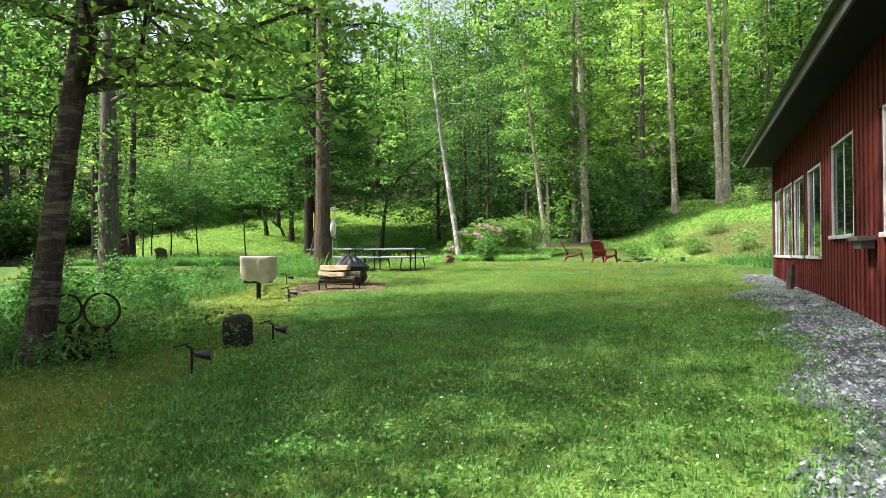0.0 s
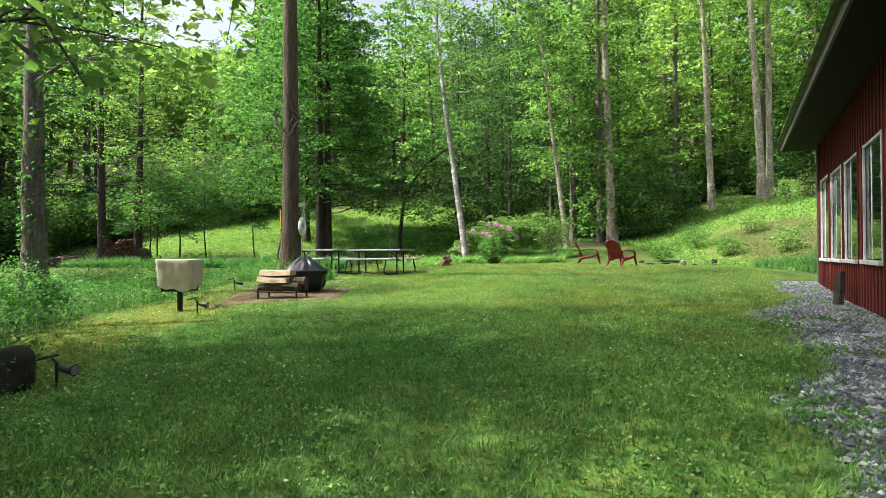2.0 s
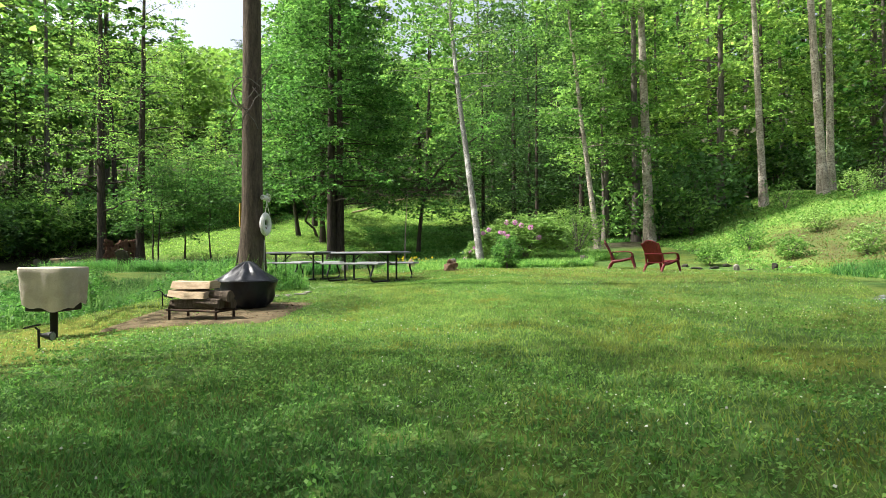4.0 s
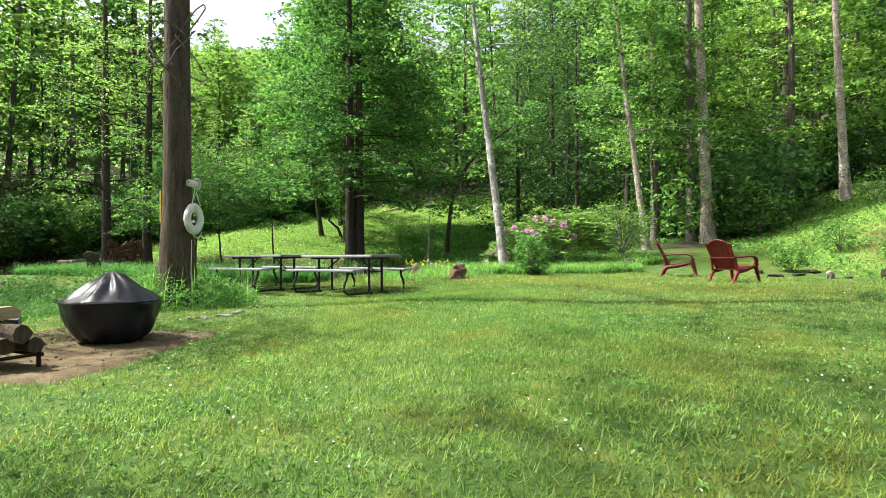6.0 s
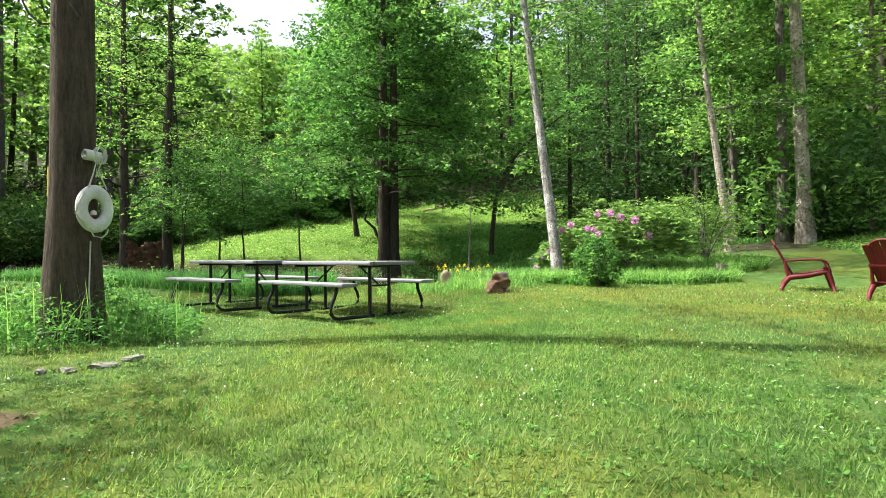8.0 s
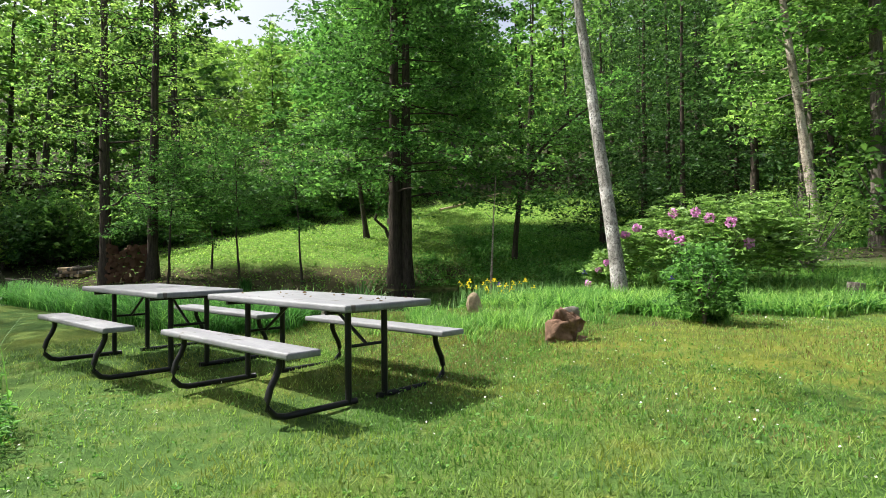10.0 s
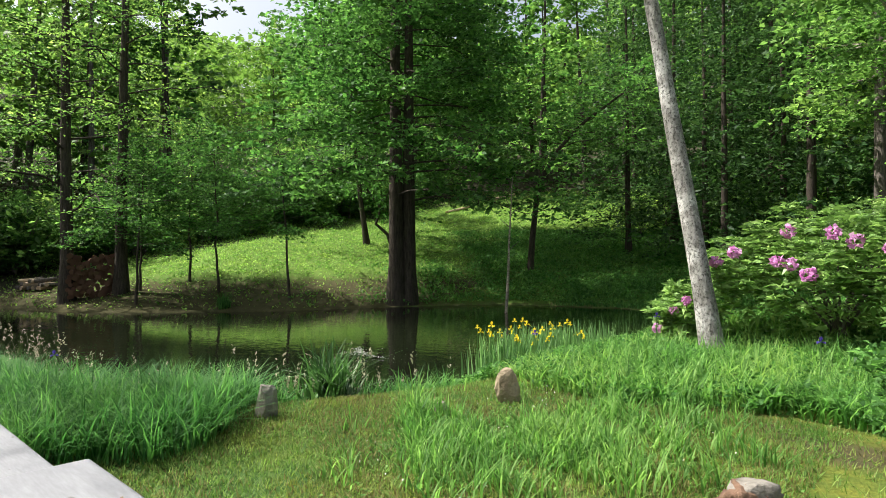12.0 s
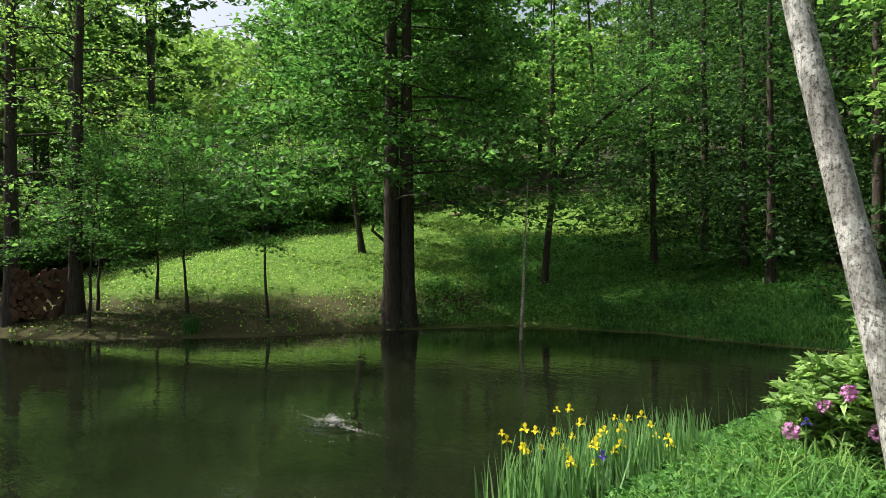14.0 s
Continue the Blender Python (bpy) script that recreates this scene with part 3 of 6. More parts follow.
def tree(name, place, label, bark, leaf_mat, seed, leaf=0.16, group="", turn=0, narrow=0.6, **how):
    ob = thing(name, place, label, "tree", turn, group)
    wood, centres = grow(seed, leaf=leaf, **how)
    raw("trunk", *wood, bark, ob, smooth_faces=True)
    raw("crown", *leaves(np.random.default_rng(seed + 5), centres, leaf, 0.4, narrow), leaf_mat, ob)
    return ob


# trees of the near lawn
near_tree = tree("tree", on_ground(-6.0, 3.9, 0.05), "dark-barked leaning lawn tree with low leafy limbs", BARK_BANDED, LEAF_SPRING, 11, 0.11, tall=15, radius=0.125, flare=0.25,
     lean=(0.075, 0.11), first=0.17, limbs=48, reach=3.9, rise=0.25, per=170, sigma=0.42)
tree("tree", on_ground(-12.9, 10.2, 0.05), "tree with ivy on its brown bark", BARK_GREY, LEAF_MAPLE, 12, 0.14, tall=11, radius=0.26, lean=(0.0, 0),
     first=0.42, limbs=26, reach=3.0, rise=0.4, per=34, sigma=0.5)
tree("pine_trunk", on_ground(-10.0, 14.8, 0.05), "tall straight brown trunk carrying a white life ring", BARK_BROWN, LEAF_MAPLE, 13, 0.13, tall=22, radius=0.225,
     lean=(0, 0), first=0.42, limbs=28, reach=3.8, rise=0.3, per=110, sigma=0.5, wiggle=0.03, sides=16)
tree("birch_tree", on_ground(-10.0, 25.66, 0.05), "leaning white-grey birch beside the rhododendron", BARK_BIRCH, LEAF_WOODS, 14, 0.12, tall=16, radius=0.135, flare=0.3,
     spine=((0.03, -0.02, -0.25), (-0.11, 0.09, 0.5), (-0.45, 0.36, 2.1), (-0.68, 0.52, 3.0), (-0.86, 0.66, 4.0), (-1.28, 0.9, 6.0), (-2.0, 1.4, 10.0), (-2.4, 1.9, 16.0)),
     first=0.40, limbs=34, reach=3.2, rise=0.5, per=170, sigma=0.5, sides=16)



def overhang(ob, seed, start, tips, leaf=0.092):
    """Long low limbs of a tree, hung with leaves."""
    r = np.random.default_rng(seed)
    base = np.array(ob.matrix_basis.translation)
    for tip in tips:
        v = np.linspace(0, 1, 9)
        a, b = np.array(start), np.array(tip)
        limb = a + np.outer(v, b - a) + np.array((0, 0, 0.35)) * np.sin(np.pi * v)[:, None] - np.array((0, 0, 0.25)) * (v ** 3)[:, None]
        limb[1:-1] += r.normal(0, 0.09, (7, 3))
        raw("limb", *tube_arrays(limb - base, 0.042 * (1 - 0.85 * v), 7), BARK_DARK, ob, smooth_faces=True)
        c = []
        for k in range(16):
            w = r.uniform(0.2, 1.0)
            p = np.array([np.interp(w, v, limb[:, i]) for i in range(3)])
            d = r.normal(size=3) * np.array((1, 1, 0.25))
            d = d / np.linalg.norm(d) * r.uniform(0.5, 1.1)
            s = np.linspace(0, 1, 5)
            twig = p + np.outer(s, d) - np.array((0, 0, 0.35)) * (s * s)[:, None]
            raw("twig", *tube_arrays(twig - base, 0.008 * (1 - 0.7 * s), 4), BARK_DARK, ob)
            m = 44
            c.append(twig[r.integers(1, 5, m)] + r.normal(0, 1, (m, 3)) * np.array((0.15, 0.15, 0.09)))
        raw("limb_leaves", *leaves(r, np.concatenate(c) - base, leaf, 0.7, 0.55), LEAF_SPRING, ob)


overhang(near_tree, 77, (-5.77, 4.22, 2.75), ((-4.0, 4.5, 3.25), (-3.3, 6.6, 4.1), (-4.3, 3.4, 3.6)))
overhang(near_tree, 78, (-5.7, 4.32, 3.6), ((-2.9, 5.4, 4.6), (-4.6, 6.4, 4.5), (-6.6, 6.0, 4.2)))
# unseen trees added beside the start of the lawn, so their crowns shade it
for i, (x, y, h, first) in enumerate(((-12.2, 1.6, 12, 0.3), (-13.4, 5.0, 27, 0.74), (-9.2, -0.4, 9.5, 0.3), (-23.2, 13.0, 17, 0.3), (-12.4, 2.9, 24, 0.5), (-11.4, 0.2, 17, 0.42))):
    tree("lawn_tree", on_ground(x, y, 0.05), "unseen broad leafy tree added beside the lawn for its shade", BARK_GREY, LEAF_MAPLE, 30 + i, 0.2, "trees beside the lawn", tall=h, radius=0.2,
         first=first, limbs=36, reach=4.4, rise=0.4, per=180 if i == 2 else 105, sigma=0.6, plain=True)
# the far bank of the pond
for dx, dy, sd, hh in ((0.12, -0.3, 21, 21), (0.42, 0.12, 22, 20)):
    tree("maple_tree", on_ground(-25.0 + dx, 35.4 + dy, 0.1), "large maple with twin dark trunks on the pond bank", BARK_DARK, LEAF_MAPLE, sd, 0.19, tall=hh, radius=0.33 - 0.03 * (sd - 21),
         lean=(0.006 * dx, 0), first=0.2, limbs=52, reach=6.2, rise=0.2, per=270, sigma=0.42, twigs=5, wiggle=0.02, stout=0.2, group="twin maples")
BOW = [(0.853 * a, 0.52 * a, z) for a, z in ((0, -0.25), (0.1, 1.6), (0.42, 4.3), (1.35, 6.0), (2.7, 7.4), (4.4, 8.5), (5.6, 10.0))]
tree("curved_tree", on_ground(-23.4, 42.8, 0.1), "slim dark tree bowing over the bank", BARK_DARK, LEAF_MAPLE, 23, 0.17, tall=10, radius=0.165, spine=BOW, flare=0.3,
     first=0.52, limbs=26, reach=4.2, rise=0.35, per=130, sigma=0.5)
tree("tree", on_ground(-34.5, 26.4, 0.1), "dark trunk beside the stacked firewood", BARK_DARK, LEAF_WOODS, 24, 0.125, tall=20, radius=0.26, lean=(0.0, 0),
     first=0.16, limbs=40, reach=5.2, rise=0.4, per=170, stout=0.26, sigma=0.5, shape=1.25)
tree("tree", on_ground(-33.4, 28.0, 0.1), "dark trunk beside the stacked firewood", BARK_DARK, LEAF_SPRING, 25, 0.125, tall=19, radius=0.25, lean=(0.02, 0),
     first=0.34, limbs=34, reach=5.0, rise=0.4, per=130, stout=0.26, sigma=0.5, shape=1.25)
fork = tree("tree", on_ground(-33.9, 41.9, 0.1), "small leaning forked tree on the sunny slope", BARK_DARK, LEAF_MAPLE, 26, 0.2, tall=11, radius=0.17, lean=(-0.13, -0.11),
            bow=-0.3, first=0.3, limbs=28, reach=4.4, rise=0.4, per=110, sigma=0.6)
part("limb", tube(bmesh.new(), [(0.9, 1.1, 0.0), (0.75, 0.9, 0.7), (0.2, 0.5, 1.3), (0.5, 0.6, 2.2), (-0.2, 0.1, 3.4)], (0.12, 0.1, 0.09, 0.08, 0.06), 8), BARK_DARK, fork)
# thin young trees of the bank
for i, (x, y, h, lean) in enumerate(((-33.1, 28.6, 6.4, 0.05), (-32.7, 30.5, 7.0, 0.03), (-30.2, 30.4, 6.4, -0.01), (-27.4, 31.8, 7.0, -0.04), (-31.4, 27.7, 6.0, 0.02))):
    tree("sapling", on_ground(x, y, 0.05), "thin young tree with a dark crooked stem", BARK_DARK, LEAF_MAPLE, 40 + i, 0.105, "saplings on the bank", tall=h, radius=0.052,
         lean=(lean, 0.5 * lean), first=0.36, limbs=28, reach=2.3, rise=0.35, per=190, sigma=0.3, twigs=3, sides=7, wiggle=0.3)
# two trees added with trunks hidden by the maples, to shade the slope
tree("tree", on_ground(-31.0, 41.35, 0.1), "tall tree added behind the twin maples to shade the slope", BARK_DARK, LEAF_MAPLE, 27, 0.3, tall=20, radius=0.2, first=0.40, limbs=46, reach=6.8,
     rise=0.3, per=340, sigma=0.8, plain=True, wiggle=0.02)
tree("tree", on_ground(-36.7, 46.9, 0.1), "tall tree added behind the twin maples to shade the slope", BARK_DARK, LEAF_MAPLE, 28, 0.32, tall=20, radius=0.2, first=0.42, limbs=44, reach=6.6,
     rise=0.3, per=200, sigma=0.8, plain=True, wiggle=0.02)
# edge of the woods
EDGE = (("white", -6.1, 36.2, BARK_PALE, 24, 0.25, -0.032, 0.5), ("thin", -7.9, 33.6, BARK_PALE, 15, 0.14, -0.12, 0.3), ("mid", -6.9, 37.0, BARK_GREY, 19, 0.22, 0.0, 0.25),
        ("three", -1.35, 40.6, BARK_PALE, 23, 0.19, -0.04, 0.5), ("pair", 1.2, 40.2, BARK_PALE, 25, 0.215, -0.045, 0.55), ("pair", 1.6, 42.4, BARK_PALE, 25, 0.19, 0.0, 0.55),
        ("dark", -4.6, 55.0, BARK_DARK, 24, 0.30, 0.0, 0.45), ("dark", -3.0, 58.0, BARK_GREY, 23, 0.28, 0.0, 0.45), ("slim", -8.6, 37.5, BARK_GREY, 12, 0.09, -0.03, 0.3),
        ("right", 4.2, 50.0, BARK_GREY, 23, 0.24, 0.0, 0.5))
for i, (_, x, y, bark, h, r, lean, first) in enumerate(EDGE):
    tree("woodland_tree", on_ground(x, y, 0.1), "tall pale straight trunk at the edge of the woods" if bark is BARK_PALE else "tall slender tree at the edge of the woods",
         bark, LEAF_SPRING if i % 2 and i != 1 else LEAF_WOODS, 60 + i, 0.15, tall=h, radius=r, lean=(lean, 0), first=first, limbs=26, reach=3.4 if first > 0.4 else 2.4,
         rise=0.5, per=250, sigma=0.42, sides=12, wiggle=0.07, group="trees at the woods' edge")

# the woods behind
KINDS, FAR_KINDS = [], []
for i, (bark, mat, h, r, first, reach) in enumerate(((BARK_DARK, LEAF_WOODS, 18, 0.2, 0.1, 4.0), (BARK_GREY, LEAF_SPRING, 20, 0.22, 0.16, 3.8),
                                                     (BARK_DARK, LEAF_MAPLE, 17, 0.18, 0.06, 4.2), (BARK_GREY, LEAF_WOODS, 22, 0.24, 0.25, 3.8))):
    for kinds, leaf, per, x in ((KINDS, 0.25, 120, -60), (FAR_KINDS, 0.38, 44, -90)):
        kinds.append(tree("forest_tree", on_ground(x - 6 * i, 74 + 4 * i), "green broadleaf tree of the dense woods", bark, mat, 80 + i, leaf, "woods", narrow=0.7, tall=h,
                          radius=r, first=first, limbs=36, reach=reach, rise=0.4, per=per, sigma=0.5, twigs=3, sides=6, plain=True, bare=kinds is KINDS))


HEMLOCK = tree("hemlock", on_ground(-100, 96), "dark green evergreen of the shady woods", BARK_DARK, LEAF_HEMLOCK, 95, 0.26, "hemlocks", narrow=0.45, tall=19, radius=0.2, first=0.05,
               limbs=64, reach=4.0, rise=0.1, per=66, sigma=0.55, twigs=4, sides=6, plain=True, bare=False)


def clearing(x, y):
    """True where the ground is open: lawn, pond and the sunny slope."""
    d = float(shore_distance(np.array(x), np.array(y)))
    far = (y - 24) * 0.6 - (x + 22) * 0.5 > 3
    if d < 2.5 or (-57 < x < -38 and 22 < y < 32):
        return True
    if far:
        return (-47 < x < -21.5 and d < (33 if x < -27 else 14) + 3 * math.sin(x * 0.4) and y > 24) or (x >= -19.5 and d < 6.5) or (-57 < x < -40 and 31 < y < 60)
    return (x > -19 and y < 34.5 + 0.5 * max(0, x + 6) and x < 30) or (x < -10 and y < 21 and x > -30)


rng = random.Random(5)
places = []
for x, y, k in ((-9.4, 40.6, 3), (-11.8, 44.0, 4), (-3.6, 43.6, 1), (-7.6, 46.0, 1), (-1.6, 47.5, 0), (1.4, 48.5, 1), (4.4, 46.5, 1), (7.4, 45.0, 1), (-13.5, 48.0, 4), (-4.8, 50.5, 1), (9.6, 49.0, 1), (6.0, 53.0, 0),
                (-16.5, 47.0, 4), (-19.0, 50.0, 4), (-21.0, 54.5, 4), (-14.8, 52.0, 4), (-9.8, 49.0, 1), (-8.9, 44.0, 4), (-17.5, 55.0, 4), (-24.0, 57.0, 4), (-15.0, 44.4, 4), (-20.4, 47.4, 4), (2.6, 56.0, 1), (-0.6, 53.5, 1)):
    places.append((x, y))
    copy_thing(HEMLOCK if k == 4 else KINDS[k], pose(*on_ground(x, y, 0.1), 0, 0, rng.uniform(0, 360)) @ Matrix.Scale(rng.uniform(0.75, 1.0), 4))
for ring in range(7):
    reach = 36 + ring * 6.5
    count = int(25 + ring * 2)
    for k in range(count):
        az = radians(-24 + 130 * (k + rng.uniform(0.1, 0.9)) / count)
        r = reach + rng.uniform(-2.5, 2.5)
        x, y = -8 - r * math.sin(az), 14 + r * math.cos(az)
        if clearing(x, y) or (x > 1 and y < 44) or any(math.hypot(x - a, y - b) < 2.6 for a, b in places):
            continue
        gap = any(abs(math.degrees(math.atan2(ex - x, y - ey)) - mid) < wide for ex, ey, mid, wide in ((-8.7, 18.9, 60.0, 4.8), (-1.6, 10.0, 53.6, 4.4), (0.2, 4.1, 51.2, 4.8)))
        if gap and r < 54:
            continue
        places.append((x, y))
        if -26 < x < -13 and y < 62 or (x < -44 and y < 36 and rng.random() < 0.6):
            copy_thing(HEMLOCK, pose(*on_ground(x, y, 0.1), 0, 0, rng.uniform(0, 360)) @ Matrix.Scale(rng.uniform(0.8, 1.15), 4))
            continue
        copy_thing((KINDS if reach < 46 else FAR_KINDS)[rng.randrange(4)], pose(*on_ground(x, y, 0.1), rng.uniform(-3, 3), rng.uniform(-3, 3), rng.uniform(0, 360)) @ Matrix.Scale(((0.4 if r < 82 else 0.62) if gap else 1 if reach < 46 else 1.35 if x < -54 else 1.2) * rng.uniform(0.9, 1.25), 4))


def far_woods():
    """Tree crowns on the distant slopes, as one sheet of leaf clumps."""
    r = np.random.default_rng(9)
    n = 620
    az, dist = np.radians(r.normal(48, 22, n)), r.uniform(92, 190, n)
    x, y = -8 - dist * np.sin(az), 14 + dist * np.cos(az)
    keep = np.abs(np.degrees(np.arctan2(-8.7 - x, y - 18.9)) - 57) > -1
    x, y = x[keep], y[keep]
    z = height(x, y)
    m = 120
    c = np.repeat(np.stack([x, y, z + 9], 1), m, 0)
    v = r.normal(size=c.shape)
    v /= np.linalg.norm(v, axis=1)[:, None]
    c = c + v * np.array((3.4, 3.4, 7.5)) * r.uniform(0.75, 1.05, (len(c), 1))
    ob = raw("far_woods", *leaves(r, c, 0.95, 0.5, 0.7), LEAF_FAR)
    tagged(ob, "distant wooded hillside in light green leaf", "woods", kind="stuff")


far_woods()


def far_undergrowth():
    """Low growth on the floor of the woods beyond the pond."""
    r = np.random.default_rng(19)
    n = 30000
    x, y = r.uniform(-120, -44, n), r.uniform(24, 100, n)
    ok = ~((x > -47) & (y < 62)) & (np.sin(x * 0.5) * np.sin(y * 0.6 + 1) > r.uniform(-1.3, 0.8, n))
    x, y = x[ok], y[ok]
    c = np.stack([x, y, height(x, y) + r.uniform(0.1, 2.6, len(x)) * (0.6 + 0.4 * np.sin(x * 0.9 + y * 0.7))], 1)
    tagged(raw("far_undergrowth", *leaves(r, c, 0.6, 0.6, 0.6), LEAF_WOODS), "leafy undergrowth on the floor of the far woods", "undergrowth", kind="stuff")


far_undergrowth()


def shrub(name, place, label, mat, seed, size=(1.0, 1.0, 1.0), count=900, leaf=0.1, stems=9, group="", narrow=0.5, bark=BARK_GREY, hollow=0.55):
    r = np.random.default_rng(seed)
    ob = thing(name, place, label, "shrub", 0, group)
    for k in range(stems):
        a, out = k * 2.4 + r.uniform(-0.3, 0.3), r.uniform(0.3, 0.85)
        v = np.linspace(0, 1, 5)
        tip = np.array((math.cos(a) * size[0] * out, math.sin(a) * size[1] * out, size[2] * r.uniform(0.6, 0.95)))
        raw("stem", *tube_arrays(np.outer(v, tip) * np.stack([v ** 0.5, v ** 0.5, np.ones(5)], 1), 0.022 * size[2] ** 0.5 * (1 - 0.8 * v), 5), bark, ob)
    d = r.normal(size=(count, 3))
    d /= np.linalg.norm(d, axis=1)[:, None]
    rad = r.uniform(hollow, 1.0, (count, 1)) * (1 + 0.22 * np.sin(d[:, :1] * 5 + seed) * np.sin(d[:, 1:2] * 6 + 1) + 0.15 * np.sin(d[:, 2:] * 9))
    c = d * rad * np.array(size) * np.array((1, 1, 0.55)) + np.array((0, 0, size[2] * 0.55))
    c[:, 2] = np.maximum(c[:, 2], 0.05)
    raw("foliage", *leaves(r, c, leaf, 0.5, narrow), mat, ob)
    return ob


# understorey along the woods and the pond
r2 = random.Random(8)
under = [shrub("understorey_shrub", on_ground(-50 - 3 * i, 60), "leafy green undergrowth shrub", m, 100 + i, (1.7, 1.7, 2.8), 850, 0.26, 7, "undergrowth")
         for i, m in enumerate((LEAF_WOODS, LEAF_DARK, LEAF_SPRING))]
for k in range(150):
    if k % 3 == 0:
        x, y = r2.uniform(-14, 4), r2.uniform(36, 52)
    elif k % 3 == 1:
        a = r2.uniform(0, 1)
        x, y = -46 + r2.uniform(-6, 4) + a * 8, 24 + a * 36
    else:
        x, y = r2.uniform(-48, -12), r2.uniform(44, 66)
    if clearing(x, y) or (x > -3 and y < 44):
        continue
    copy_thing(under[k % 2 if k % 3 == 0 else r2.randrange(3)], pose(*on_ground(x, y, 0.05), 0, 0, r2.uniform(0, 360)) @ Matrix.Scale(r2.uniform(0.6, 1.5), 4))

for k in range(120):
    a = r2.uniform(0, 1)
    y = 23.0 + 39 * a ** 1.2
    x = -41.6 - 0.22 * max(0, y - 44) - r2.uniform(0, 5.5) * (0.4 + 0.6 * (k % 2)) - (1.0 if y < 30 else 0)
    copy_thing(under[(0, 1, 1, 2)[k % 4]], pose(*on_ground(x, y, 0.05), 0, 0, r2.uniform(0, 360)) @ Matrix.Scale(r2.uniform(0.7, 1.25), 4))


# ---------------------------------------------------------------- house
WALL_X, HOUSE_END, FLOOR_Z, EAVE_Z = 1.65, 16.75, 0.30, 3.2
WINDOWS = ((10.49, 11.61, 1.04, 2.40), (12.02, 13.17, 1.03, 2.40), (13.55, 14.76, 1.02, 2.42), (15.04, 16.30, 1.01, 2.46), (8.39, 9.63, 1.32, 2.50), (5.75, 7.10, 1.30, 2.50),
           (2.2, 3.4, 1.30, 2.50))


def build_house():
    house = thing("house", (0, 0, 0), "single-storey house with red board siding and dark metal roof", "house")
    # core wall behind the boards, with real openings
    bm = bmesh.new()
    cuts = sorted(WINDOWS)
    y0 = -7.0
    for a, b, lo, hi in cuts:
        block(bm, (0.16, a - y0, EAVE_Z - FLOOR_Z), (WALL_X + 0.11, (a + y0) / 2, (EAVE_Z + FLOOR_Z) / 2))
        block(bm, (0.16, b - a, lo - FLOOR_Z), (WALL_X + 0.11, (a + b) / 2, (lo + FLOOR_Z) / 2))
        block(bm, (0.16, b - a, EAVE_Z - hi), (WALL_X + 0.11, (a + b) / 2, (EAVE_Z + hi) / 2))
        y0 = b
    block(bm, (0.16, HOUSE_END - 0.03 - y0, EAVE_Z - FLOOR_Z), (WALL_X + 0.11, (HOUSE_END - 0.03 + y0) / 2, (EAVE_Z + FLOOR_Z) / 2))
    wall = part("wall", bm, SIDING, house)
    bm = bmesh.new()
    block(bm, (6.2, 0.16, EAVE_Z + 0.2 - FLOOR_Z), (WALL_X + 3.2, HOUSE_END - 0.08, (EAVE_Z + 0.2 + FLOOR_Z) / 2))
    block(bm, (6.2, 0.16, EAVE_Z - FLOOR_Z), (WALL_X + 3.2, -7.0, (EAVE_Z + FLOOR_Z) / 2))
    block(bm, (0.16, 23.7, EAVE_Z - FLOOR_Z), (WALL_X + 6.3, 4.9, (EAVE_Z + FLOOR_Z) / 2))
    part("end_wall", bm, SIDING, house)
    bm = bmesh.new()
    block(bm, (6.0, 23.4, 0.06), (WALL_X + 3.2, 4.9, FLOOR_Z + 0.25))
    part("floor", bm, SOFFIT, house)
    # vertical boards, cut round the windows
    pitch = 0.203
    cache = {}
    y = -6.9
    while y < HOUSE_END - 0.02:
        w = min(pitch, HOUSE_END - y) - 0.012
        spans = [(FLOOR_Z, EAVE_Z)]
        for a, b, lo, hi in WINDOWS:
            if y + w > a - 0.02 and y < b + 0.02:
                spans = [(FLOOR_Z, lo - 0.03), (hi + 0.03, EAVE_Z)]
        for lo, hi in spans:
            key = (round(w, 3), round(hi - lo, 3))
            if key not in cache:
                bm = box((0.022, w, hi - lo), (0, 0, 0), None, 0.004)
                block(bm, (0.02, 0.045, hi - lo - 0.004), (-0.018, w / 2 - 0.01, 0), None, 0.003)
                me = bpy.data.meshes.new("board")
                bm.to_mesh(me)
                bm.free()
                me.materials.append(SIDING)
                cache[key] = me
            ob = new("board", cache[key])
            ob.parent = wall
            ob.location = (WALL_X + 0.016, y + w / 2, (lo + hi) / 2)
        y += pitch
    # corner trim
    part("corner_trim", box((0.05, 0.09, EAVE_Z - FLOOR_Z), (WALL_X - 0.005, HOUSE_END - 0.03, (EAVE_Z + FLOOR_Z) / 2), None, 0.005), FASCIA, house)
    # windows
    for i, (a, b, lo, hi) in enumerate(WINDOWS):
        win = part("window", box((0.03, b - a - 0.02, hi - lo - 0.02), (WALL_X + 0.045, (a + b) / 2, (lo + hi) / 2)), GLASS, house, "dark reflecting window pane in white frame")
        bm = bmesh.new()
        f = 0.03
        for s, at in (((0.03, f, hi - lo + 2 * f), (WALL_X + 0.012, a - f / 2 + 0.01, (lo + hi) / 2)), ((0.03, f, hi - lo + 2 * f), (WALL_X + 0.012, b + f / 2 - 0.01, (lo + hi) / 2)),
                      ((0.03, b - a, f), (WALL_X + 0.012, (a + b) / 2, hi + f / 2 - 0.01))):
            block(bm, s, at, None, 0.006)
        part("frame", bm, WHITE_TRIM, win)
        part("mullion", box((0.012, 0.028, hi - lo), (WALL_X + 0.03, (a + b) / 2 + (0.18 if i < 4 else 0), (lo + hi) / 2), None, 0.005), WHITE_TRIM, win)
        part("sill", box((0.08, b - a + 0.10, 0.05), (WALL_X + 0.0, (a + b) / 2, lo - 0.03), None, 0.008), WHITE_TRIM, win)
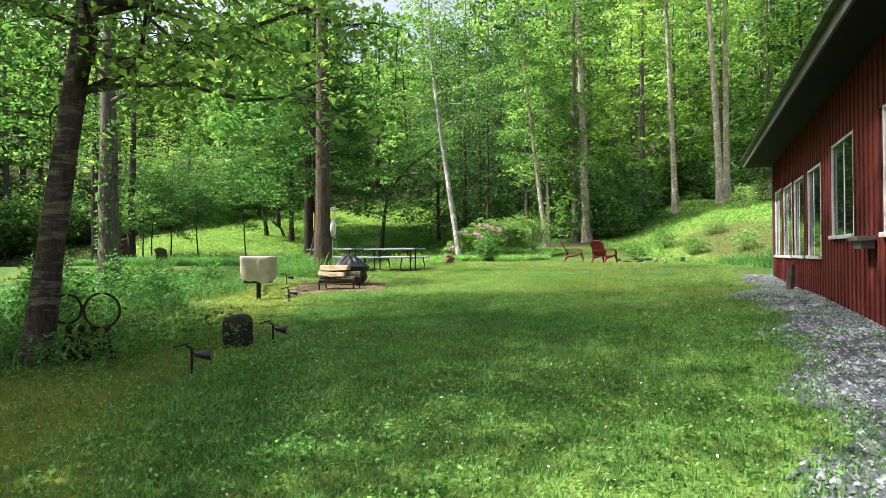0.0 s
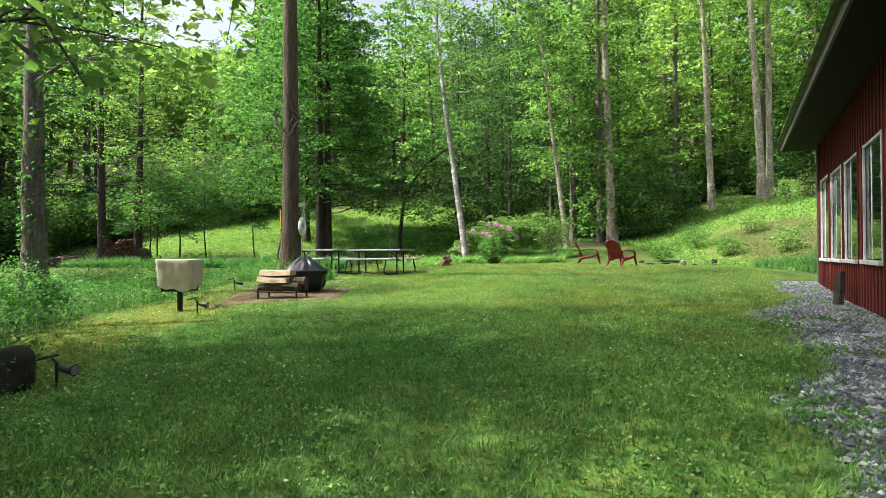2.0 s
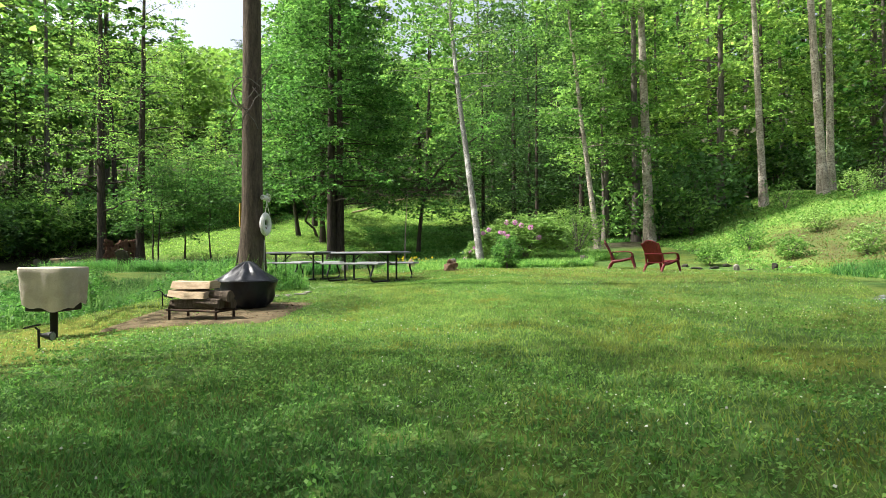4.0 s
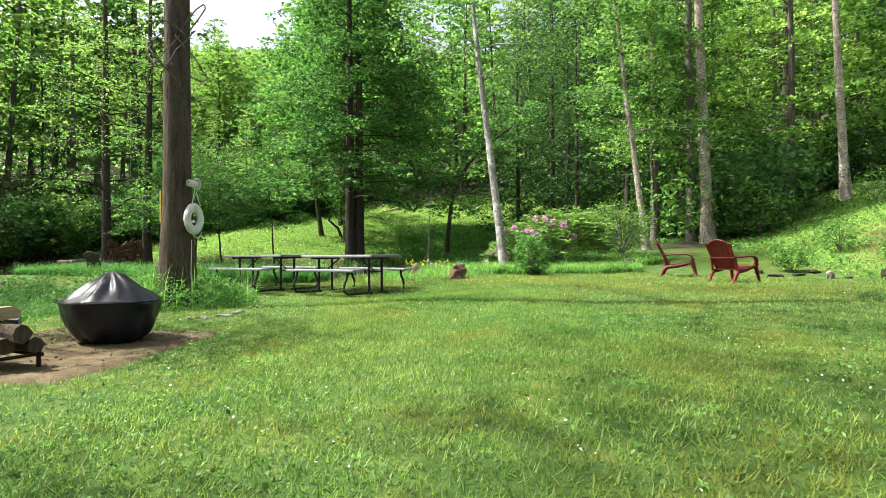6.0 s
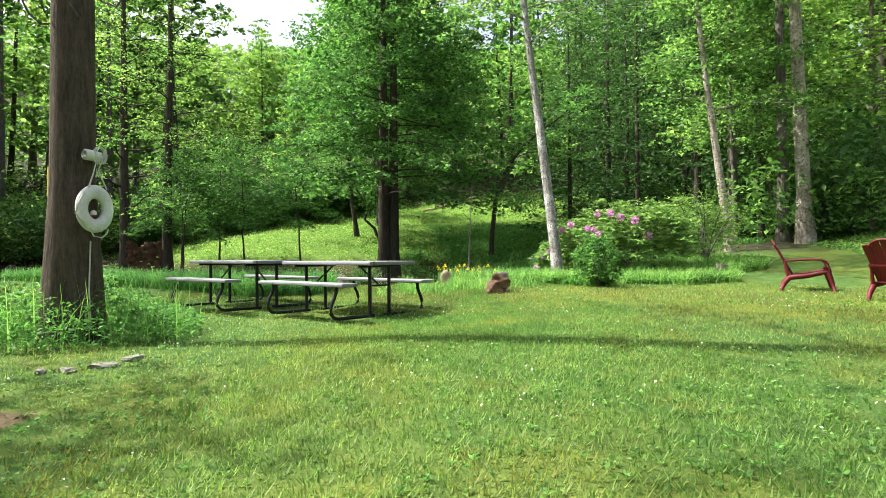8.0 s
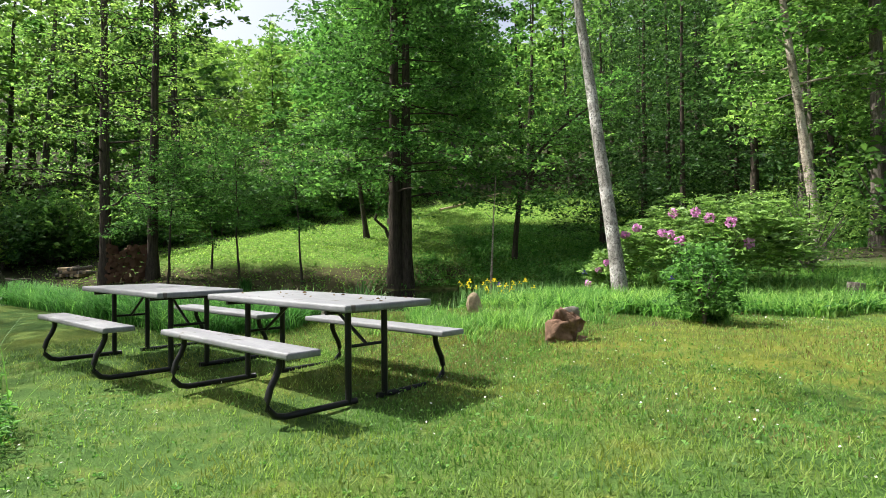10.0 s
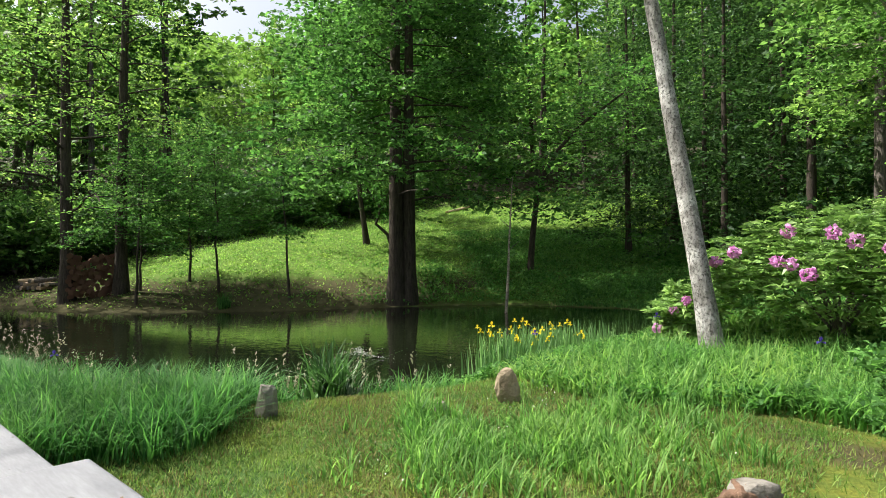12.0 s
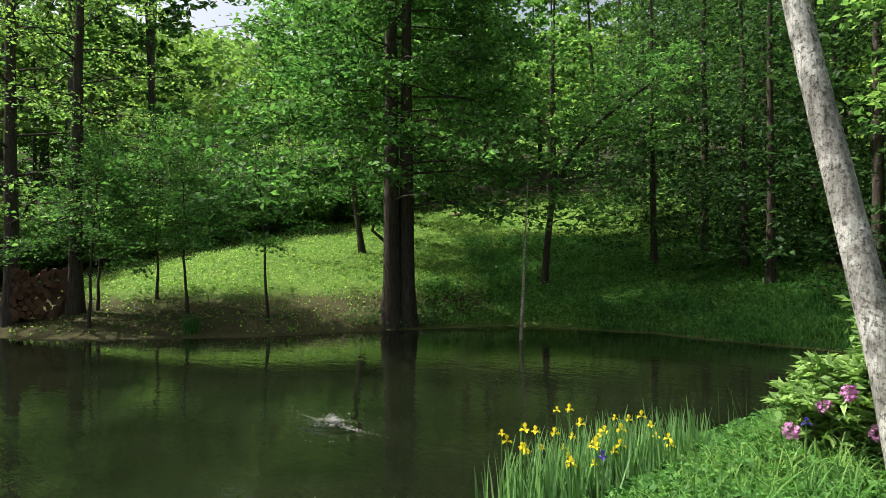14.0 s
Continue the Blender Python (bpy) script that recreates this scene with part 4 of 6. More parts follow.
    # soffit, fascia and roof
    skew = Matrix.Translation((1.04, 17.1, 0)) @ Matrix.Rotation(radians(0.8), 4, "Z") @ Matrix.Translation((-1.04, -17.1, 0))
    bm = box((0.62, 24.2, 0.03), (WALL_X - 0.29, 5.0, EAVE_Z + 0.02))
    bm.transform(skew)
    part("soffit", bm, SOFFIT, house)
    bm = box((0.03, 24.25, 0.15), (1.04, 5.0, EAVE_Z + 0.07), None, 0.004)
    bm.transform(skew)
    part("fascia", bm, FASCIA, house)
    part("end_fascia", box((7.0, 0.03, 0.16), (4.55, 17.12, EAVE_Z + 0.075), None, 0.004), FASCIA, house)
    slope = radians(20)
    rows, cols = 2, 243
    ys = np.linspace(-7.2, 17.2, cols)
    rib = EAVE_Z + 0.17 + 0.022 * (np.arange(cols) % 6 == 0)
    xs = np.array((0.96, 4.95))
    vx = np.repeat(xs, cols)
    vz = np.concatenate([rib, rib + (xs[1] - xs[0]) * math.tan(slope)])
    top = np.stack([vx, np.tile(ys, 2), vz], 1)
    top[:, 0] += np.where(top[:, 0] < 3, (17.1 - top[:, 1]) * math.tan(radians(0.8)), 0)
    low = top - np.array((0, 0, 0.03))
    other = top.copy()
    other[:, 0] = 2 * 4.95 - other[:, 0]
    i = np.arange(cols - 1)
    q = np.stack([i, i + cols, i + cols + 1, i + 1], 1)
    part_faces = np.concatenate([q, q[:, ::-1] + 2 * cols, q[:, ::-1] + 4 * cols, np.stack([i, i + 1, i + 1 + 2 * cols, i + 2 * cols], 1)])
    raw("roof", np.concatenate([top, low, other]), part_faces, ROOFING, house)
    bm = bmesh.new()
    vs = [bm.verts.new((x, yy, z)) for yy in (16.6, 16.74) for x, z in ((1.7, EAVE_Z + 0.1), (4.95, EAVE_Z + 1.4), (8.1, EAVE_Z + 0.1))]
    bm.faces.new(vs[:3])
    bm.faces.new(vs[3:][::-1])
    for a, b in ((0, 1), (1, 2), (2, 0)):
        bm.faces.new((vs[a], vs[b], vs[b + 3], vs[a + 3]))
    part("gable", bm, SIDING, house)
    return house


build_house()
# low things at the wall
bm = box((0.16, 0.46, 0.05), (0, 0, 0.06), None, 0.012)
block(bm, (0.12, 0.38, 0.09), (0.02, 0, 0.0), None, 0.01)
shelf = thing("wall_box", (WALL_X - 0.10, 7.55, 1.18), "light grey metal box fixed to the red wall", "box")
part("case", bm, FASCIA, shelf)
slab = thing("stone_slab", on_ground(1.42, 12.0, 0.03), "dark narrow upright slab beside the red wall", "slab", 12, tilt=(0, 4))
bm = box((0.06, 0.24, 0.5), (0, 0, 0.25), None, 0.012)
for v in bm.verts:
    if v.co.z > 0.45:
        v.co.z -= 0.10 * abs(v.co.y) / 0.12 if v.co.y > 0 else 0.02
        v.co.y *= 0.8
part("slab", bm, DARKSTONE, slab)


# ---------------------------------------------------------------- picnic tables
DEAD_LEAF = leafy("dead_leaf", [(0.07, 0.045, 0.025), (0.15, 0.10, 0.05), (0.25, 0.18, 0.09)], 0.1, 0.8, (1, 1, 1))


def picnic_table(place, turn, label):
    ob = thing("picnic_table", place, label, "picnic table", turn, "picnic tables on the lawn")
    hl, hw, top, seat, off = 0.96, 0.40, 0.74, 0.475, 0.69
    part("tabletop", box((2 * hl, 2 * hw, 0.05), (0, 0, top - 0.025), None, 0.016), PLASTIC_GREY, ob, "mottled white-grey resin top", True)
    for s in (-1, 1):
        part("bench_seat", box((2 * hl - 0.08, 0.25, 0.045), (0, s * off, seat - 0.022), None, 0.014), PLASTIC_GREY, ob, "mottled white-grey resin seat", True)
    for e in (-1, 1):
        x = e * (hl - 0.27)
        for s in (-1, 1):
            part("leg", tube(bmesh.new(), [(x, s * 0.17, 0.02), (x, s * 0.17, top - 0.05)], 0.024, 10), BLACK_STEEL, ob)
            curve = [(x, s * 0.10, 0.03), (x, s * 0.5, 0.03), (x, s * 0.74, 0.03), (x, s * 0.82, 0.10), (x, s * 0.80, 0.22), (x, s * 0.72, 0.34), (x, s * 0.72, seat - 0.04)]
            part("bench_leg", tube(bmesh.new(), [tuple(p) for p in bent(curve, 16)], 0.023, 8), BLACK_STEEL, ob, "", True)
        part("cross_bar", tube(bmesh.new(), [(x, -0.36, top - 0.065), (x, 0.36, top - 0.065)], 0.018, 8), BLACK_STEEL, ob)
        part("brace", tube(bmesh.new(), [(x, 0.0, top - 0.32), (x - e * 0.42, 0.0, top - 0.055)], 0.013, 8), BLACK_STEEL, ob)
        part("brace_bar", tube(bmesh.new(), [(x, -0.17, top - 0.32), (x, 0.17, top - 0.32)], 0.012, 8), BLACK_STEEL, ob)
    return ob


table = picnic_table(on_ground(-9.37, 18.05), -3.5, "folding picnic table with grey resin top and benches on black legs")
copy_thing(table, pose(*on_ground(-11.55, 17.85), 0, 0, -3))


# small dead leaves lie on the tabletop
r = np.random.default_rng(91)
spots = np.stack([r.uniform(-0.9, 0.9, 26), r.uniform(-0.36, 0.36, 26), np.full(26, 0.746)], 1)
spots = np.array([tuple(table.matrix_basis @ Vector(p)) for p in spots])
tagged(raw("fallen_leaves", *leaves(r, spots, 0.032, 0.08, 0.5), DEAD_LEAF), "small dead brown leaves lying on the picnic table", "leaves", kind="stuff")

# ---------------------------------------------------------------- red chairs
def lawn_chair(place, turn, mat=RED_PLASTIC, label="dark red resin adirondack chair on the lawn", group="red lawn chairs"):
    """Faces +y before the turn."""
    ob = thing("adirondack_chair", place, label, "chair", turn, group)
    for i in range(5):
        u = (i - 2) / 2
        h = 0.66 + 0.06 * (1 - u * u)
        bm = box((0.118, 0.022, h), (0, 0, h / 2), None, 0.008)
        m = pose(u * 0.21, -0.20 - 0.0 * abs(u), 0.28, 27 - 0, 0, 0) @ pose(0, 0, 0, 0, u * 5, -u * 8)
        bm.transform(m)
        part("back_slat", bm, mat, ob)
    rim = []
    for k in range(13):
        a = math.pi * k / 12
        rim.append(Vector((0.275 * math.cos(a), 0, 0.52 + 0.22 * math.sin(a))))
    rim = [Vector((0.22, 0, 0.0))] + rim + [Vector((-0.22, 0, 0.0))]
    m = pose(0, -0.205, 0.28, 27, 0, 0)
    part("back_rim", tube(bmesh.new(), [m @ p for p in rim], 0.018, 8), mat, ob)
    for z in (0.30,):
        bm = box((0.62, 0.02, 0.04), (0, -0.022, z), None, 0.006)
        bm.transform(m)
        part("back_rail", bm, mat, ob)
    for i in range(5):
        y = -0.2 + i * 0.115
        part("seat_slat", box((0.52, 0.1, 0.022), (0, y, 0.29 + 0.018 * i + (0 if i < 4 else -0.01)), Matrix.Rotation(0.12, 4, "X"), 0.007), mat, ob)
    for s in (-1, 1):
        x = s * 0.31
        arm = [(s * 0.30, -0.33, 0.55), (s * 0.33, -0.1, 0.565), (s * 0.335, 0.15, 0.575), (s * 0.33, 0.29, 0.56), (s * 0.325, 0.345, 0.49), (s * 0.325, 0.36, 0.36)]
        verts, quads = tube_arrays(bent(arm, 14), 0.05, 8)
        mid = np.repeat(bent(arm, 14), 8, 0)
        raw("arm", mid + (verts - mid) * np.array((1.0, 0.36, 0.36)), quads, mat, ob, smooth_faces=True)
        part("front_leg", tube(bmesh.new(), [(x + s * 0.03, 0.44, 0.0), (x + s * 0.015, 0.40, 0.16), (x, 0.35, 0.33), (x, 0.34, 0.42)], (0.026, 0.036, 0.046, 0.04), 8), mat, ob, "", True)
        part("rear_leg", tube(bmesh.new(), [(x, -0.40, 0.0), (x, -0.34, 0.14), (x, -0.26, 0.245), (x, 0.0, 0.275), (x, 0.33, 0.36)], (0.028, 0.04, 0.05, 0.045, 0.04), 8), mat, ob, "", True)
        part("arm_post", tube(bmesh.new(), [(x, -0.28, 0.26), (x - s * 0.01, -0.33, 0.55)], 0.026, 6), mat, ob)
    return ob


chair = lawn_chair(on_ground(-3.2, 22.5), -28)
chair.scale = (0.89, 0.89, 0.89)
copy_thing(chair, pose(*on_ground(-4.55, 23.85), 0, 0, -80))


CHIP = leafy("bark_chip", [(0.05, 0.025, 0.015), (0.13, 0.07, 0.04), (0.24, 0.15, 0.09)], 0.0, 0.9, (1, 1, 1))
# ---------------------------------------------------------------- fire pit, firewood, grill
def fire_pit():
    ob = thing("fire_pit", on_ground(-7.78, 12.62), "round fire pit under a black vinyl cover", "fire pit")
    rings = ((0.0, 0.20), (0.04, 0.29), (0.11, 0.355), (0.20, 0.405), (0.30, 0.435), (0.40, 0.455), (0.435, 0.465), (0.452, 0.468), (0.466, 0.45), (0.52, 0.37), (0.58, 0.29), (0.64, 0.205),
             (0.70, 0.12), (0.745, 0.05), (0.755, 0.0))
    sides = 84
    bm = bmesh.new()
    loops = []
    for z, r in rings:
        loop = []
        for k in range(sides):
            a = 2 * math.pi * k / sides
            tent = smooth(0.45, 0.52, z) * smooth(0.76, 0.68, z)
            fold = 0.012 * math.sin(11 * a + 7 * z) * (z < 0.42) + 0.045 * noise.noise((math.cos(a) * 2.4, math.sin(a) * 2.4, z * 5))
            fold += 0.05 * math.exp(-((z - 0.33) / 0.12) ** 2) * math.exp(-((a - 4.0) / 0.35) ** 2)
            sag = tent * (0.022 * (abs(math.sin(3.5 * a + 0.6 + 2 * z)) ** 0.5 - 0.7) + 0.05 * noise.noise((math.cos(a) * 3.2, math.sin(a) * 3.2, z * 7)))
            sag -= 0.03 * (0.42 < z < 0.47) * max(0.0, math.sin(2 * a + 1.0)) ** 3
            loop.append(bm.verts.new(((r + fold * (r > 0.1)) * math.cos(a), (r + fold * (r > 0.1)) * math.sin(a), z + float(sag))))
        loops.append(loop)
    for lo, hi in zip(loops, loops[1:]):
        for k in range(sides):
            bm.faces.new((lo[k], lo[(k + 1) % sides], hi[(k + 1) % sides], hi[k]))
    part("cover", bm, VINYL_BLACK, ob, "creased black vinyl cover", True)
    part("hem", tube(bmesh.new(), [(0.468 * math.cos(2 * math.pi * k / 40), 0.468 * math.sin(2 * math.pi * k / 40), 0.445) for k in range(41)], 0.010, 6), VINYL_BLACK, ob)
    for k in range(3):
        a = k * 2.1 + 0.4
        part("foot", tube(bmesh.new(), [(0.28 * math.cos(a), 0.28 * math.sin(a), -0.02), (0.28 * math.cos(a), 0.28 * math.sin(a), 0.1)], 0.02, 8), BLACK_STEEL, ob)


fire_pit()


def mat_under(x0, x1, y0, y1, seed, lift):
    """A worn fibre mat with straight edges, laid over the uneven turf."""
    bm = bmesh.new()
    n = 24
    vs = {}
    turn = Matrix.Rotation(radians(24.8), 4, "Z")
    for i, x in enumerate(np.linspace(x0, x1, n)):
        for j, y in enumerate(np.linspace(y0, y1, n)):
            p = turn @ Vector((x + 0.02 * noise.noise((x * 4, y * 4, seed)), y + 0.02 * noise.noise((x * 4, y * 4, seed + 9)), 0)) + Vector((-7.55, 11.88, 0))
            rim = i in (0, n - 1) or j in (0, n - 1)
            p.z = float(height(p.x, p.y)) + (-0.02 if rim else lift + 0.006 * noise.noise((x * 6, y * 6, seed + 4)))
            vs[i, j] = bm.verts.new(p)
    for i in range(n - 1):
        for j in range(n - 1):
            bm.faces.new((vs[i, j], vs[i + 1, j], vs[i + 1, j + 1], vs[i, j + 1]))
    tagged(part("fire_pit_mat", bm, MULCH, None, "", True), "worn tan fibre mat lying under the fire pit", "mat", "mats under the fire pit")


mat_under(-1.2, 1.0, -0.55, 1.5, 1, 0.024)
mat_under(-1.15, 1.1, -1.15, 0.1, 5, 0.034)
r = np.random.default_rng(61)
chip = np.stack([r.uniform(-1.1, 1.0, 450), r.uniform(-1.1, 1.4, 450)], 1) @ np.array([[math.cos(0.433), math.sin(0.433)], [-math.sin(0.433), math.cos(0.433)]]) + np.array((-7.55, 11.88))
chip = np.concatenate([chip, height(chip[:, 0], chip[:, 1])[:, None] + 0.042], 1)
tagged(raw("wood_chips", *leaves(r, chip, 0.03, 0.12, 0.4), CHIP), "brown bark chips and dead leaves on the mat", "wood chips", kind="stuff")


def log_piece(length, radius, seed, quarter=True):
    """A split log along x with rough faces."""
    bm = bmesh.new()
    rr = random.Random(seed)
    prof = [(-0.95, -0.42), (0.9, -0.5), (1.0, 0.05), (0.35, 0.42), (-0.75, 0.34)] if quarter else [(math.cos(a) * 0.9, math.sin(a) * 0.9) for a in np.linspace(0, 2 * math.pi, 9)[:-1]]
    loops = []
    for k in range(5):
        u = k / 4 - 0.5
        loops.append([bm.verts.new((u * length, radius * p * rr.uniform(0.74, 1.16), radius * q * rr.uniform(0.78, 1.15) + 0.02 * math.sin(3 * u + seed))) for p, q in prof])
    m = len(prof)
    for a, b in zip(loops, loops[1:]):
        for k in range(m):
            bm.faces.new((a[k], a[(k + 1) % m], b[(k + 1) % m], b[k]))
    bm.faces.new(loops[0][::-1])
    bm.faces.new(loops[-1])
    return bm


def firewood():
    rack = thing("firewood_rack", on_ground(-7.22, 11.3), "low rusty log rack with a few logs beside the fire pit", "log rack", 8)
    for y in (-0.17, 0.17):
        part("rail", tube(bmesh.new(), [(-0.45, y, 0.15), (0.45, y, 0.15)], 0.016, 8), RUST, rack)
    for x in (-0.4, 0.4):
        for y in (-0.17, 0.17):
            part("leg", tube(bmesh.new(), [(x, y, -0.02), (x, y, 0.2)], 0.018, 8), RUST, rack)
        part("end_bar", tube(bmesh.new(), [(x, -0.2, 0.15), (x, 0.2, 0.15)], 0.014, 8), RUST, rack)
    for i, (x, y, z, r, q, mat, turn) in enumerate(((0, -0.09, 0.235, 0.085, False, BARK_BROWN, 0), (0.02, 0.1, 0.235, 0.08, False, BARK_BROWN, 4), (0.1, 0.0, 0.36, 0.085, False, BARK_BROWN, -3),
                                                    (-0.12, -0.08, 0.37, 0.12, True, SPLIT_WOOD, 0), (-0.1, 0.0, 0.50, 0.125, True, SPLIT_WOOD, 5))):
        ob = part("log", log_piece(0.62 if q else 0.82, r, 70 + i, q), mat)
        ob.matrix_basis = rack.matrix_basis @ pose(x, y, z, 0, 0, turn)
        tagged(ob, "split pale firewood log on the rack" if q else "dark round firewood log on the rack", "log", "logs on the rack")


firewood()


def grill():
    ob = thing("grill", on_ground(-8.28, 9.95), "pedestal grill under a beige canvas cover", "grill", 25)
    part("post", tube(bmesh.new(), [(0, 0, -0.05), (0, 0, 0.45)], 0.045, 12), BLACK_STEEL, ob, "black steel post")
    part("tray", box((0.52, 0.36, 0.06), (0, 0, 0.47), None, 0.01), BLACK_STEEL, ob)
    part("fire_box", box((0.50, 0.34, 0.14), (0, 0, 0.42), None, 0.015), BLACK_STEEL, ob, "black steel underside")
    bm = bmesh.new()
    sides = 72
    loops = []
    levels = ((0.37, 0.310, 0.235), (0.42, 0.312, 0.236), (0.50, 0.315, 0.238), (0.58, 0.318, 0.24), (0.66, 0.322, 0.243), (0.74, 0.325, 0.245), (0.82, 0.328, 0.247),
              (0.875, 0.328, 0.247), (0.892, 0.318, 0.238), (0.889, 0.2, 0.15), (0.878, 0.08, 0.06), (0.876, 0.0, 0.0))
    for z, w, d in levels:
        loop = []
        for k in range(sides):
            a = 2 * math.pi * k / sides
            c, s = math.cos(a), math.sin(a)
            q = (abs(c) ** 9 + abs(s) ** 9) ** (-1 / 9)
            drop = max(0.0, 0.88 - z)
            crease = abs(math.sin(3.5 * a + 1.2 + 1.4 * z)) ** 0.6 - 0.6 + 0.7 * noise.noise((c * 3.5, s * 3.5, z * 3.0))
            fold = 1 + drop * (0.16 * crease + 0.14 * noise.noise((c * 7, s * 7, z * 5 + 3))) - 0.07 * drop
            swag = 0.05 * math.exp(-((z - 0.74) / 0.08) ** 2) * math.sin(4 * a + 0.5)
            hem = (0.035 * math.sin(2 * a + 0.6) + 0.018 * math.sin(7 * a) + 0.03) * (z < 0.45)
            loop.append(bm.verts.new((w * c * q * (fold + swag), d * s * q * (fold + swag), z + hem + 0.012 * noise.noise((c * 2, s * 2, 5)) * (z > 0.86))))
        loops.append(loop)
    for lo, hi in zip(loops, loops[1:]):
        for k in range(sides):
            bm.faces.new((lo[k], lo[(k + 1) % sides], hi[(k + 1) % sides], hi[k]))
    part("cover", bm, CANVAS, ob, "loose beige canvas cover", True)


grill()


def spotlight(place, turn, tall=0.3, scale=1.0):
    ob = thing("solar_spotlight", place, "small black solar spotlight on a ground stake", "spotlight", turn, "solar spotlights in the lawn")
    part("stake", tube(bmesh.new(), [(0, 0, -0.05), (0, 0, tall)], (0.012, 0.017), 8), BLACK_STEEL, ob)
    head = part("lamp_head", tube(bmesh.new(), [(0.03, 0, tall - 0.06), (0.09, 0, tall - 0.065), (0.17, 0, tall - 0.07), (0.205, 0, tall - 0.072)], (0.02, 0.034, 0.052, 0.058), 14), BLACK_STEEL, ob)
    part("lens", tube(bmesh.new(), [(0.2, 0, tall - 0.072), (0.208, 0, tall - 0.0725)], 0.047, 14), LENS, head)
    part("bracket", tube(bmesh.new(), [(0.04, 0, tall - 0.06), (0, 0, tall - 0.03), (0, 0, tall), (-0.05, 0, tall + 0.03)], 0.012, 8), BLACK_STEEL, ob)
    panel = part("solar_panel", box((0.16, 0.12, 0.016), (-0.1, 0, tall + 0.04), Matrix.Rotation(radians(-14), 4, "Y"), 0.004), BLACK_STEEL, ob)
    part("cell", box((0.14, 0.10, 0.004), (-0.1, 0, tall + 0.0515), Matrix.Rotation(radians(-14), 4, "Y")), SOLAR, panel)
    return ob


spot = spotlight(on_ground(-3.93, 3.88), 28, 0.27)
spot.scale = (0.8, 0.8, 0.8)
copy_thing(spot, pose(*on_ground(-4.42, 5.55), 0, 0, 15))
copy_thing(spot, pose(*on_ground(-6.85, 9.05), 0, 0, 18))
copy_thing(spot, pose(*on_ground(-9.3, 12.2), 0, 0, 40))
stump = thing("stone_block", on_ground(-4.8, 5.42, 0.02), "dark weathered upright stone block", "stone", 20)
part("stone", stone((0.31, 0.27, 0.40), 3, 0.16, 3), DARKSTONE, stump, "", True)


def yard_ornament():
    ob = thing("garden_ornament", on_ground(-5.72, 4.3, 0.10), "dark iron garden ornament with two large hoops", "ornament", 28)
    for x, z, r in ((-0.22, 0.62, 0.145), (0.12, 0.60, 0.175)):
        part("hoop", tube(bmesh.new(), [(x + r * math.cos(a), 0, z + r * math.sin(a)) for a in np.linspace(0, 2 * math.pi, 33)], 0.013, 6, False), RUST, ob)
    for i, x in enumerate((-0.2, -0.08, 0.04, 0.17)):
        fig = part("bell", tube(bmesh.new(), [(x + 0.02 * i, 0, 0.02), (x + 0.01 * i, 0, 0.1), (x, 0, 0.36), (x, 0, 0.40)], (0.085, 0.08, 0.035, 0.02), 10), RUST, ob)
        bm = bmesh.new()
        bmesh.ops.create_icosphere(bm, subdivisions=2, radius=0.036, matrix=Matrix.Translation((x, 0, 0.425)))
        part("knob", bm, RUST, fig, "", True)


yard_ornament()


